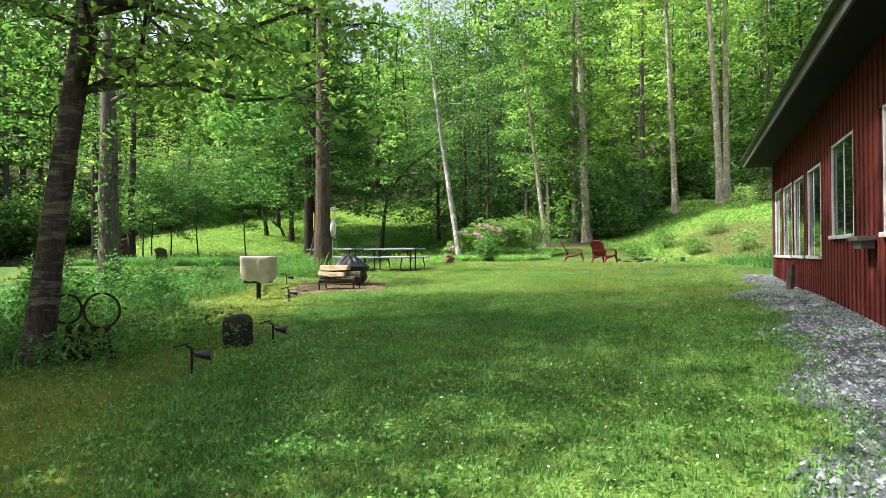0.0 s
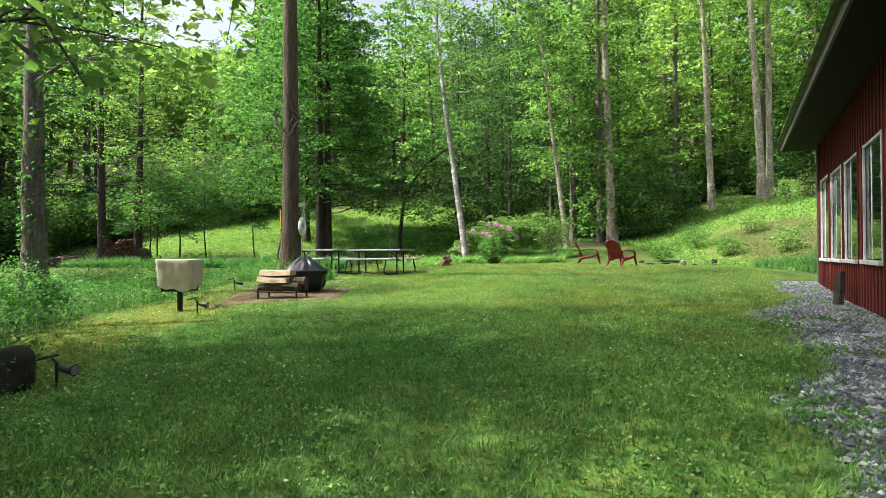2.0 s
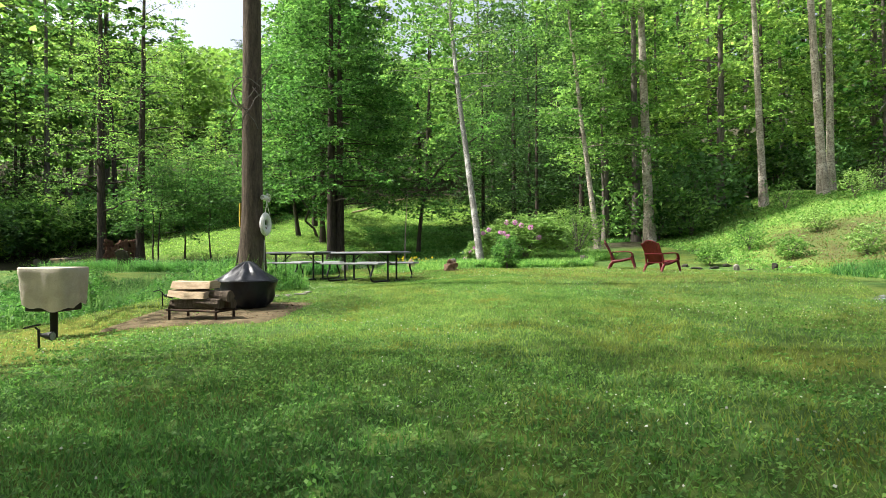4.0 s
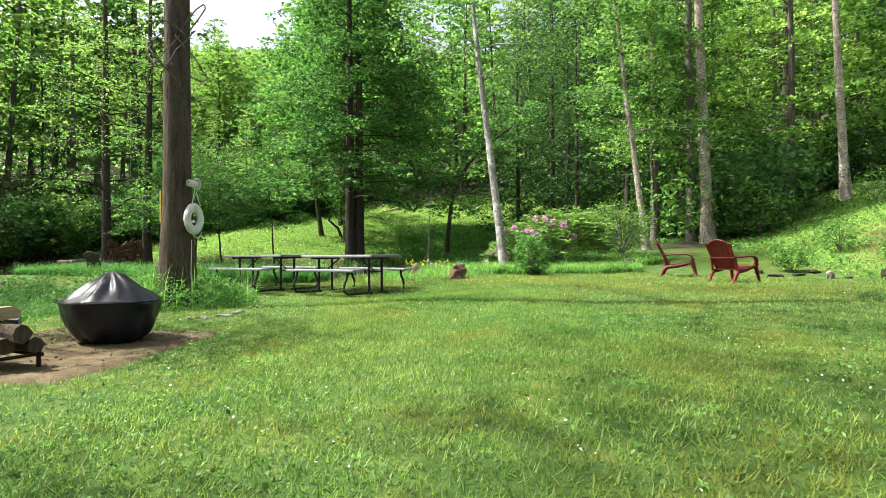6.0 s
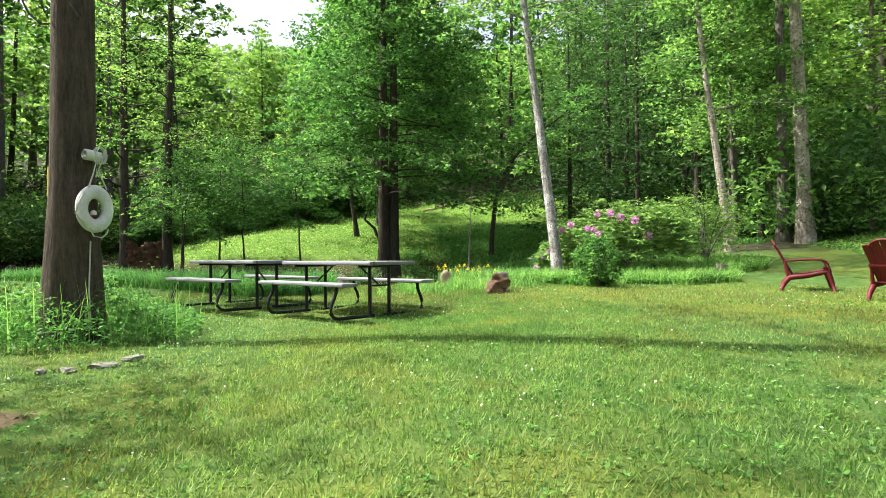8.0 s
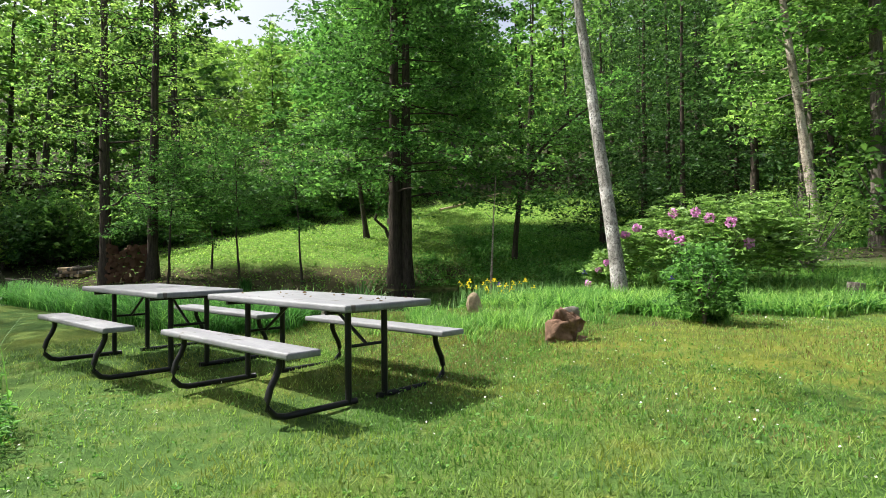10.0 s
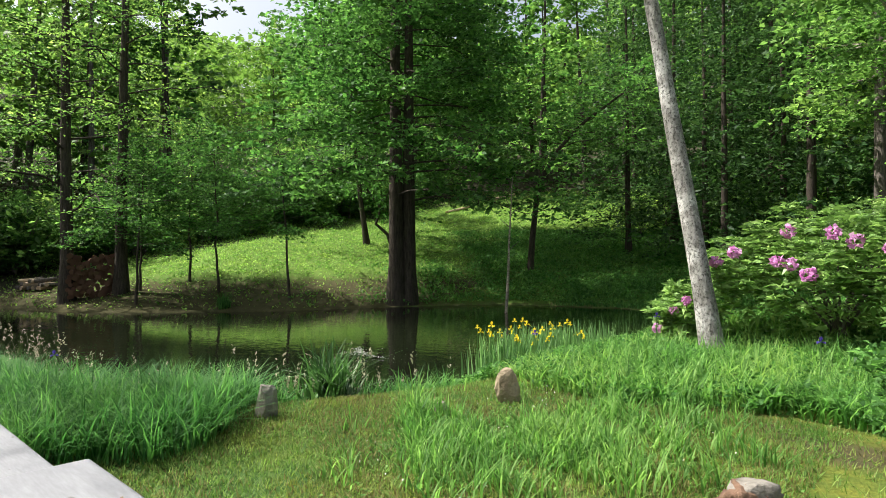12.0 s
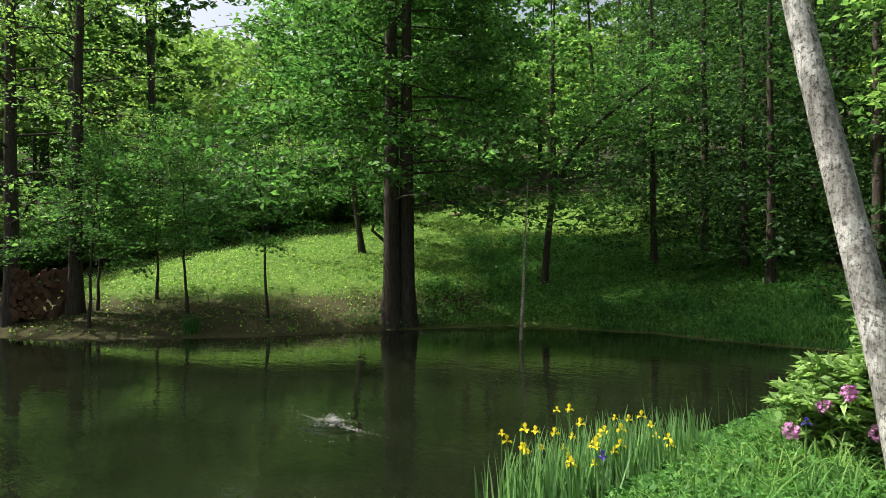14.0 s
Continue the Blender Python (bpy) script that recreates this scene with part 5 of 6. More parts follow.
# ---------------------------------------------------------------- life ring on the trunk
def life_ring():
    ob = thing("life_ring", (-9.72, 14.90, 1.85), "white foam life ring hanging by a rope from the trunk", "life ring", 110)
    bm = bmesh.new()
    loops = []
    for k in range(40):
        a = 2 * math.pi * k / 40
        loop = []
        for j in range(14):
            b = 2 * math.pi * j / 14
            r = 0.205 + 0.085 * math.cos(b)
            loop.append(bm.verts.new((r * math.cos(a), 0.065 * math.sin(b), r * math.sin(a) * 1.15)))
        loops.append(loop)
    for k in range(40):
        a, b = loops[k], loops[(k + 1) % 40]
        for j in range(14):
            bm.faces.new((a[j], a[(j + 1) % 14], b[(j + 1) % 14], b[j]))
    bmesh.ops.recalc_face_normals(bm, faces=bm.faces[:])
    part("ring", bm, FOAM, ob, "", True)
    line = [(-0.14, -0.05, 0.28), (-0.08, -0.05, 0.44), (0.0, -0.03, 0.66), (0.05, -0.05, 0.46), (0.15, -0.05, 0.28)]
    part("hanging_rope", tube(bmesh.new(), line, 0.010, 6), ROPE, ob)
    part("grab_rope", tube(bmesh.new(), [(-0.20, -0.05, 0.22), (-0.29, -0.06, 0.08), (-0.34, -0.05, -0.08), (-0.27, -0.05, -0.16), (-0.2, -0.05, -0.2)], 0.010, 6), ROPE, ob)
    part("grab_rope", tube(bmesh.new(), [(-0.12, -0.05, -0.28), (-0.08, -0.07, -0.38), (0.06, -0.06, -0.40), (0.15, -0.05, -0.34), (0.17, -0.05, -0.28)], 0.010, 6), ROPE, ob)
    for name, z, mat in (("white_bead", -0.06, FOAM), ("red_bead", -0.115, RED_PLASTIC)):
        bm = bmesh.new()
        bmesh.ops.create_icosphere(bm, subdivisions=2, radius=0.042, matrix=Matrix.Translation((-0.02, 0.0, z)))
        part(name, bm, mat, ob, "", True)
    ob.scale = (0.76, 0.76, 0.74)
    buoy = thing("throw_float", (-9.74, 14.88, 2.40), "white foam float with coiled rope nailed to the trunk", "float", 110)
    bm = bmesh.new()
    tube(bm, [(-0.14, -0.02, 0.0), (-0.12, -0.02, 0.0), (0.10, -0.02, -0.01), (0.13, -0.02, -0.01)], (0.05, 0.075, 0.072, 0.045), 14)
    part("float", bm, FOAM, buoy, "", True)
    coil = [(0.06 + 0.10 * math.cos(k * 0.5) * (1 - k * 0.006), -0.05 - 0.002 * k, 0.0 + 0.12 * math.sin(k * 0.5)) for k in range(40)]
    part("rope", tube(bmesh.new(), coil + [(0.05, -0.08, -0.18), (0.03, -0.04, -0.3)], 0.008, 6), ROPE, buoy)
    buoy.scale = (0.74, 0.74, 0.74)
    mark = thing("yellow_marker", (-10.20, 14.66, 2.05), "yellow strip fixed to the side of the trunk", "marker", 8)
    part("strip", box((0.03, 0.05, 0.5), (0, 0, 0.0), None, 0.01), YELLOW, mark)
    stick = thing("walking_stick", on_ground(-10.55, 14.75), "thin wooden pole leaning on the trunk", "pole")
    part("stick", tube(bmesh.new(), [(0, 0, 0), (0.14, 0.03, 0.7), (0.34, 0.05, 1.45)], 0.022, 8), BARK_GREY, stick)
    rope = thing("hanging_rope", (-9.72, 14.86, 0.62), "thin rope hanging down along the trunk", "rope")
    part("line", tube(bmesh.new(), [(0, 0, 0.9), (0.01, -0.02, 0.4), (0.03, -0.01, 0.0)], 0.008, 6), ROPE, rope)


life_ring()
vine = thing("bare_vine", (-10.0, 14.8, 4.3), "bare vine stems curling round the tall trunk", "vine")
rr = random.Random(2)
for k in range(7):
    a0, z0, sw = rr.uniform(0, 6.28), rr.uniform(-0.5, 0.5), rr.uniform(2.0, 4.0)
    pts = [((0.22 + 0.22 * math.sin(math.pi * u) * rr.uniform(0.5, 1.3)) * math.cos(a0 + sw * u), (0.22 + 0.22 * math.sin(math.pi * u)) * math.sin(a0 + sw * u), z0 + 0.5 * math.sin(3 * u + k)) for u in np.linspace(0, 1, 9)]
    part("stem", tube(bmesh.new(), pts, 0.011, 5), BARK_GREY, vine)

# ---------------------------------------------------------------- stones
cairn = thing("stacked_rock", on_ground(-8.43, 20.45, 0.03), "rough red-brown rock with a grey cap on the lawn", "rock", 30)
part("rock", stone((0.36, 0.28, 0.28), 5, 0.5, 4, 6), SANDSTONE, cairn, "", True)
bm = stone((0.27, 0.23, 0.24), 8, 0.5, 4, 6)
bm.transform(Matrix.Translation((0.05, 0.0, 0.12)) @ Matrix.Rotation(0.35, 4, "Y"))
part("upper_rock", bm, SANDSTONE, cairn, "", True)
bm = stone((0.21, 0.17, 0.10), 9, 0.4, 3, 5)
bm.transform(Matrix.Translation((0.08, 0.0, 0.28)) @ Matrix.Rotation(0.2, 4, "Y"))
part("cap_rock", bm, GREYSTONE, cairn, "grey flat cap stone", True)
bm = stone((0.12, 0.1, 0.09), 13, 0.4, 3, 4)
bm.transform(Matrix.Translation((0.2, -0.06, 0.0)))
part("loose_rock", bm, SANDSTONE, cairn, "", True)


def standing_stone(x, y, size, seed, mat, label, turn=0, taper=0.6):
    ob = thing("standing_stone", on_ground(x, y, 0.04), label, "stone", turn, "stones by the pond")
    bm = stone(size, seed, 0.25, 3, 11)
    for v in bm.verts:
        k = 1 - (1 - taper) * max(0, v.co.z / size[2])
        v.co.x *= k
        v.co.y *= k
    part("stone", bm, mat, ob)


standing_stone(-10.82, 22.18, (0.29, 0.2, 0.37), 4, TANSTONE, "upright tan sandstone block by the pond", 30, 0.55)
standing_stone(-12.2, 20.58, (0.23, 0.18, 0.34), 16, GREYSTONE, "upright grey-brown stone in the tall grass", 20, 0.6)
standing_stone(-11.12, 21.6, (0.14, 0.12, 0.13), 7, GREYSTONE, "small pale stone in the grass", 0, 0.8)
standing_stone(-18.4, 21.5, (1.5, 0.45, 0.26), 10, SANDSTONE, "long pale brown rock lying at the pond edge", -18, 0.85)
for i, (x, y, sx, sz) in enumerate(((-2.75, 26.0, 0.5, 0.14), (-2.3, 26.3, 0.4, 0.12), (-1.64, 25.75, 0.3, 0.32), (-1.3, 25.9, 0.35, 0.1), (-0.62, 25.45, 0.24, 0.3), (-0.2, 25.6, 0.3, 0.1), (-2.0, 26.8, 0.45, 0.16), (-3.2, 26.6, 0.4, 0.15))):
    ob = thing("fire_ring_stone", on_ground(x, y, 0.03), "weathered stone of a low fire ring near the chairs", "stone", 40 * i, "fire ring stones")
    part("stone", stone((sx * 0.75, sx * 0.55, sz * 0.8), 20 + i, 0.3, 3, 8), GREYSTONE if i % 3 == 2 else DARKSTONE, ob)
stub = thing("tree_stump", on_ground(-6.57, 26.8, 0.03), "small weathered cut stump at the bed", "stump")
part("stump", tube(bmesh.new(), [(0, 0, 0), (0.01, 0, 0.15), (0.03, 0.0, 0.34)], (0.17, 0.14, 0.13), 12), BARK_GREY, stub)

# ---------------------------------------------------------------- planting
def rhododendron(place, label, seed, size, whorls):
    """A bush of leaf whorls on many stems."""
    r = np.random.default_rng(seed)
    ob = shrub("rhododendron", place, label, LEAF_RHODO, seed, (size[0] * 0.9, size[1] * 0.9, size[2] * 0.95), 2200, 0.12, 14, "", 0.34)
    d = r.normal(size=(whorls, 3))
    d[:, 2] = np.abs(d[:, 2]) * 1.1 - 0.35
    d /= np.linalg.norm(d, axis=1)[:, None]
    rad = r.uniform(0.72, 1.06, (whorls, 1)) * (1 + 0.16 * np.sin(d[:, :1] * 6 + seed) * np.sin(d[:, 1:2] * 7))
    tips = d * rad * np.array((size[0], size[1], size[2] * 0.55)) + np.array((0, 0, size[2] * 0.5))
    tips = tips[tips[:, 2] > 0.08]
    raw("foliage", *rosettes(r, tips, 0.135, 8, 0.2, 0.32), LEAF_RHODO, ob)
    return ob


rhodo = rhododendron(on_ground(-8.85, 27.05), "large rhododendron bush with pink flower trusses", 201, (1.7, 1.2, 1.7), 1150)
rr = np.random.default_rng(3)


def trusses(bush, spots, wide):
    """Round heads of pink petals on a bush, at places of the world."""
    base = np.array(bush.matrix_basis.translation)
    for x, y, z in spots:
        c = rr.normal(size=(54, 3))
        c = c / np.linalg.norm(c, axis=1)[:, None] * wide * rr.uniform(0.85, 1.15) + np.array((x, y, z)) - base
        raw("flower_truss", *leaves(rr, c, wide * 0.8, 1.0, 0.85), PETAL_PINK, bush, "pink rhododendron flower truss")


trusses(rhodo, ((-9.88, 26.05, 2.07), (-9.32, 26.4, 2.34), (-9.35, 25.9, 1.96), (-8.99, 25.75, 1.81), (-10.1, 26.05, 1.95), (-9.2, 25.88, 1.93), (-8.55, 25.95, 2.2),
                (-8.2, 25.95, 2.12), (-8.75, 25.85, 2.3), (-8.0, 26.2, 1.75)), 0.078)
small = rhododendron(on_ground(-10.62, 26.5), "low rhododendron with pale pink trusses at the birch foot", 207, (0.5, 0.42, 0.8), 90)
trusses(small, ((-10.68, 26.1, 1.27), (-10.5, 26.08, 1.42), (-10.95, 26.2, 1.0), (-10.3, 26.15, 1.1)), 0.062)
shrub("evergreen_bush", on_ground(-7.72, 22.75), "rounded dark green leafy bush at the lawn edge", LEAF_MAPLE, 202, (0.46, 0.46, 0.92), 2600, 0.07, 9, "", 0.45)
shrub("flowering_shrub", on_ground(-7.6, 29.5), "open airy shrub with yellow-green leaves", LEAF_SPRING, 203, (1.3, 1.1, 2.0), 2600, 0.075, 12, "", 0.4)
rhododendron(on_ground(-8.6, 30.8), "leafy rhododendron at the woods' edge", 204, (1.5, 1.2, 1.7), 330)
for i, (x, y, s) in enumerate(((-1.5, 30.0, 0.8), (0.6, 31.0, 0.7), (-0.4, 38.0, 1.1), (2.2, 37.0, 1.0), (-2.5, 26.9, 0.55), (3.4, 40.0, 1.2), (-0.2, 27.3, 0.6), (1.6, 26.0, 0.7))):
    shrub("bank_shrub", on_ground(x, y), "small light green shrub on the grassy bank", LEAF_RHODO if i % 2 else LEAF_WOODS, 210 + i, (0.8 * s, 0.7 * s, 1.1 * s), 800, 0.1, 6, "shrubs on the bank", 0.4)


for i, (x, y, s) in enumerate(((-9.6, 6.6, 1.0), (-8.3, 5.6, 0.7), (-10.6, 8.6, 0.9), (-9.4, 8.4, 0.6), (-12.0, 12.4, 0.8), (-11.4, 15.6, 0.6), (-7.8, 4.0, 0.8))):
    shrub("weed_shrub", on_ground(x, y), "bright green leafy weed bush on the bank", WEED, 240 + i, (0.6 * s, 0.6 * s, 1.1 * s), 1300, 0.07, 8, "weed bushes", 0.5, REED)


def iris_bloom(size, turn):
    """Three drooping falls and three upright standards that meet in the throat."""
    bm = bmesh.new()
    throat = bm.verts.new((0, 0, 0))
    for k in range(6):
        a = turn + k * math.pi / 3
        out, rise, wide = ((0.75, 0.2, 0.42), (0.35, 0.85, 0.3))[k % 2]
        c, s = math.cos(a), math.sin(a)
        mid = [bm.verts.new(size * Vector((out * c - q * wide * s, out * s + q * wide * c, rise))) for q in (-1, 1)]
        tip = bm.verts.new(size * Vector((1.15 * c, 1.15 * s, -0.35) if k % 2 == 0 else (0.15 * c, 0.15 * s, 1.35)))
        bm.faces.new((throat, mid[0], tip, mid[1]))
    return bm


def iris_clump():
    ob = thing("iris_clump", on_ground(-12.35, 25.0), "clump of yellow flag irises at the water's edge", "flowers")
    r = np.random.default_rng(31)
    base = np.stack([r.uniform(-0.8, 0.8, 900), r.normal(0, 0.2, 900), np.zeros(900)], 1)
    base[560:, 0] += 0.95
    turn = np.array([[math.cos(1.3), -math.sin(1.3), 0], [math.sin(1.3), math.cos(1.3), 0], [0, 0, 1]])
    base = base @ turn.T
    raw("sword_leaves", *blades(r, base, 0.66, 0.021, 0.16), IRIS_LEAF, ob)
    for k in range(34):
        p = base[k * 7] * np.array((1, 1, 0)) + np.array((0, 0, r.uniform(0.54, 0.78)))
        stem = part("stem", tube(bmesh.new(), [(base[k * 7][0], base[k * 7][1], 0), tuple(p)], 0.006, 5), REED, ob)
        bloom = part("flower", iris_bloom(0.040 * r.uniform(0.8, 1.25), r.uniform(0, 6)), PETAL_YELLOW, stem, "yellow iris flower")
        bloom.location = tuple(p)


iris_clump()
for i, (x, y) in enumerate(((-10.75, 25.6), (-11.9, 24.4), (-8.7, 24.4), (-15.2, 19.9))):
    ob = thing("blue_iris", on_ground(x, y), "single blue-violet iris on a green stem", "flowers", 0, "blue irises")
    r = np.random.default_rng(300 + i)
    part("stem", tube(bmesh.new(), [(0, 0, 0), (0.02, 0, 0.25), (0.02, 0.01, 0.5)], 0.006, 5), REED, ob)
    bloom = part("flower", iris_bloom(0.042, i), PETAL_BLUE, ob)
    bloom.location = (0.02, 0.01, 0.5)
yucca = thing("yucca_plant", on_ground(-12.62, 21.6), "dark sword-leaved yucca with white-striped leaves at the pond edge", "plant")
r = np.random.default_rng(33)
raw("leaves", *blades(r, r.normal(0, 0.07, (130, 3)) * np.array((1.7, 1.7, 0)), 0.6, 0.022, 0.6, 5), LEAF_DARK, yucca)
raw("striped_leaves", *blades(r, r.normal(0, 0.06, (30, 3)) * np.array((1, 1, 0)) + np.array((0.12, 0.08, 0)), 0.5, 0.017, 1.0, 6), STRIPED, yucca, "drooping white-striped leaves")
# fallen logs, wood pile, brush, pond post and splash
for i, (a, b, rad) in enumerate((((-39.9, 56.4), (-41.2, 61.8), 0.13), ((-40.8, 64.2), (-40.4, 67.4), 0.16))):
    ob = thing("fallen_log", (*a, 0), "pale fallen log lying on the grassy slope", "log", 0, "fallen logs")
    pts = [(a[0] + (b[0] - a[0]) * u - a[0], a[1] + (b[1] - a[1]) * u - a[1], float(height(a[0] + (b[0] - a[0]) * u, a[1] + (b[1] - a[1]) * u)) + rad * 0.8) for u in (0, 0.3, 0.6, 1)]
    part("log", tube(bmesh.new(), pts, (rad, rad * 0.95, rad * 0.85, rad * 0.6), 9), SPLIT_WOOD, ob)


def wood_pile():
    pile = thing("wood_pile", on_ground(-33.95, 27.15), "stack of cut firewood between two trunks", "wood pile", 71)
    rr = random.Random(4)
    meshes = []
    for k in range(5):
        bm = tube(bmesh.new(), [(0, -0.22, 0), (0, 0.22, 0)], 0.082 + 0.008 * k, 8)
        me = bpy.data.meshes.new("log")
        bm.to_mesh(me)
        bm.free()
        me.materials.append(LOG_END)
        meshes.append(me)
    for row in range(12):
        for col in range(12):
            if rr.random() < (0.06 if row < 10 else 0.35):
                continue
            ob = new("log", meshes[rr.randrange(5)])
            ob.parent = pile
            ob.location = ((col - 5.5 + 0.5 * (row % 2)) * 0.15 + rr.uniform(-0.045, 0.045), rr.uniform(-0.14, 0.14), 0.08 + row * 0.14 + rr.uniform(-0.045, 0.045))
            ob.rotation_euler = (0, rr.uniform(0, 6), rr.uniform(-0.1, 0.1))


wood_pile()
brush = thing("log_heap", on_ground(-38.6, 26.6), "low heap of split pale logs on the bank", "log heap", 20)
rr = random.Random(6)
for k in range(22):
    row = k // 8
    x, z = (k % 8 - 3.5 + 0.5 * row) * 0.2, 0.08 + 0.15 * row
    a = rr.uniform(-1.0, 1.0)
    part("log", tube(bmesh.new(), [(x - 0.45 * math.sin(a), -0.4 * math.cos(a), z), (x + 0.45 * math.sin(a), 0.4 * math.cos(a), z + rr.uniform(-0.06, 0.12))], (0.085, 0.075), 7), SPLIT_WOOD if k % 3 else BARK_GREY, brush)
rush = thing("rush_clump", on_ground(-28.6, 29.7, 0.05), "dark green rush clump at the water's edge", "plant")
rq = np.random.default_rng(44)
raw("blades", *blades(rq, rq.normal(0, 0.12, (160, 3)) * np.array((1, 1, 0)), 0.6, 0.014, 0.5, 3), SHADE_BLADE, rush)
dead = thing("dead_sapling", (-19.8, 35.4, -0.2), "bare dead sapling standing in the pond", "dead tree")
part("stem", tube(bmesh.new(), [(0, 0, 0), (0.08, 0.02, 1.2), (0.12, 0.05, 2.6), (0.25, 0.1, 5.0)], (0.06, 0.05, 0.035, 0.012), 8), BARK_PALE, dead)
for k in range(6):
    z = 2.4 + 0.4 * k
    part("twig", tube(bmesh.new(), [(0.13, 0.05, z), (0.13 + 0.4 * math.cos(k * 2.2), 0.05 + 0.4 * math.sin(k * 2.2), z + 0.3)], 0.012, 5), BARK_GREY, dead)
lawn_chair(on_ground(-27.3, 19.8), -60, DARK_WOOD, "dark wooden lawn chair on the near bank", "chairs by the pond")
back_chair = lawn_chair(on_ground(-20.8, 19.1), 20, DARK_WOOD, "dark wooden lawn chair on the near bank", "chairs by the pond")
back_chair.scale = (0.8, 0.8, 0.8)
for i, (x, y, sx) in enumerate(((-8.38, 14.15, 0.16), (-8.3, 14.4, 0.24), (-8.36, 14.66, 0.2), (-8.5, 14.0, 0.12))):
    ob = thing("flat_stone", on_ground(x, y, 0.01), "small flat grey stone in the grass by the trunk", "stone", 50 * i, "flat stones")
    part("stone", stone((sx, sx * 0.6, 0.05), 120 + i, 0.3, 2), GREYSTONE, ob)


def splash():
    ob = thing("water_splash", (-17.07, 26.0, 0), "small white splash of a pond aerator", "splash")
    r = np.random.default_rng(12)
    bm = bmesh.new()
    n, rings = 40, 9
    loops = []
    for i in range(rings):
        rad = 0.02 + 0.42 * i / (rings - 1)
        loops.append([bm.verts.new((rad * 1.35 * math.cos(2 * math.pi * k / n), rad * math.sin(2 * math.pi * k / n),
                                    0.012 + 0.05 * math.exp(-(rad / 0.22) ** 2) + 0.014 * noise.noise((rad * 14, k * 0.9, 1)) * (1 - i / rings) - 0.02 * (i == rings - 1))) for k in range(n)])
    for a, b in zip(loops, loops[1:]):
        for k in range(n):
            bm.faces.new((a[k], a[(k + 1) % n], b[(k + 1) % n], b[k]))
    part("ripple", bm, WATER, ob, "", True)
    c = np.concatenate([r.normal(size=(260, 3)) * np.array((0.13, 0.12, 0.006)) + np.array((0, 0, 0.05)), r.normal(size=(150, 3)) * np.array((0.05, 0.05, 0.035)) + np.array((0.03, 0, 0.10)),
                        r.normal(size=(200, 3)) * np.array((0.42, 0.035, 0.006)) + np.array((0.08, 0.02, 0.035)), r.normal(size=(60, 3)) * np.array((0.5, 0.3, 0.05)) + np.array((0, 0, 0.06))])
    raw("foam", *leaves(r, c, 0.021, 0.25, 0.45), FOAM, ob, "white foam flecks")


splash()


# ---------------------------------------------------------------- grass, weeds and gravel


def sprinkle(r, n, x0, x1, y0, y1, keep):
    x, y = r.uniform(x0, x1, n), r.uniform(y0, y1, n)
    ok = keep(x, y)
    x, y = x[ok], y[ok]
    return np.stack([x, y, height(x, y)], 1)


def stuff(name, data, mat, label, category):
    tagged(raw(name, *data, mat), label, category, kind="stuff")


def patch(x, y, size, seed):
    return np.sin(x / size + seed) * np.sin(y / size * 1.3 + seed * 2.1) + 0.5 * np.sin((x + y) / size * 2.3 + seed * 3)


r = np.random.default_rng(50)
mown = lambda x, y: ((x > lawn_edge(y) - 0.3) | (y > 16.8)) & (x < gravel_edge(y) + 0.2) & (shore_distance(x, y) > 1.0) & ~((x < -10.9) & (y < 16.8))
knoll = lambda x, y: (np.abs(lawn_edge(y) - x + 0.8) < r.uniform(0.6, 1.6, len(x))) & (y < 10.5) & (r.uniform(0, 1, len(x)) > 0.3)


def on_mat(x, y):
    """True on the mats under the fire pit, but for grass that grows over their west side."""
    a, b = 0.908 * (x + 7.55) + 0.419 * (y - 11.88), -0.419 * (x + 7.55) + 0.908 * (y - 11.88)
    return (a > -1.2) & (a < 1.03 + 0.07 * (b < 0.1)) & (b > -1.15) & (b < 1.5) & ((a > -0.2) | (r.uniform(0, 1, len(x)) > 0.7)) & (r.uniform(0, 1, len(x)) > 0.16)


lawn = sprinkle(r, 200000, -13.5, 0.9, -1.0, 25.5, lambda x, y: mown(x, y) & ~on_mat(x, y))
near = sprinkle(r, 210000, -8.5, 0.9, 0.3, 20, lambda x, y: mown(x, y) & (np.abs(x + 0.02 + 0.022 * y * y) < 2.3) & ~on_mat(x, y))
side = sprinkle(r, 60000, -7, -1.8, 1.0, 8, lambda x, y: mown(x, y) & (patch(x, y, 0.9, 3) + 0.4 > r.uniform(-1.2, 0.8, len(x))))
lawn = np.concatenate([lawn, near, side])
lawn = lawn[~knoll(lawn[:, 0], lawn[:, 1])]
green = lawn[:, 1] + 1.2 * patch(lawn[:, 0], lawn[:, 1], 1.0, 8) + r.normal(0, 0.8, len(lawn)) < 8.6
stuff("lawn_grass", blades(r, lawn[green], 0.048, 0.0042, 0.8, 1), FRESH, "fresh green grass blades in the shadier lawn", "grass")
stuff("lawn_grass", blades(r, lawn[~green], 0.046, 0.0042, 0.8, 1), GRASS, "short mown grass blades over the lawn", "grass")
cl = sprinkle(r, 120000, -11, 0.9, -1.0, 24, lambda x, y: mown(x, y) & (patch(x, y, 1.1, 2) + 0.5 * patch(x, y, 0.3, 5) > r.uniform(-0.6, 1.6, len(x))) & ~on_mat(x, y) & ~knoll(x, y))
cl[:, 2] += r.uniform(0.02, 0.06, len(cl))
stuff("clover", leaves(r, cl, 0.021, 0.4, 0.8), CLOVER, "clover and broad weeds in the lawn", "clover")
cn = sprinkle(r, 90000, -8, 0.9, 1.0, 10, lambda x, y: mown(x, y) & (x < gravel_edge(y) - r.uniform(0.0, 0.5, len(x))) & (patch(x, y, 0.8, 12) + 0.7 * patch(x, y, 0.25, 15) > r.uniform(-1.4, 1.6, len(x))) & ~knoll(x, y))
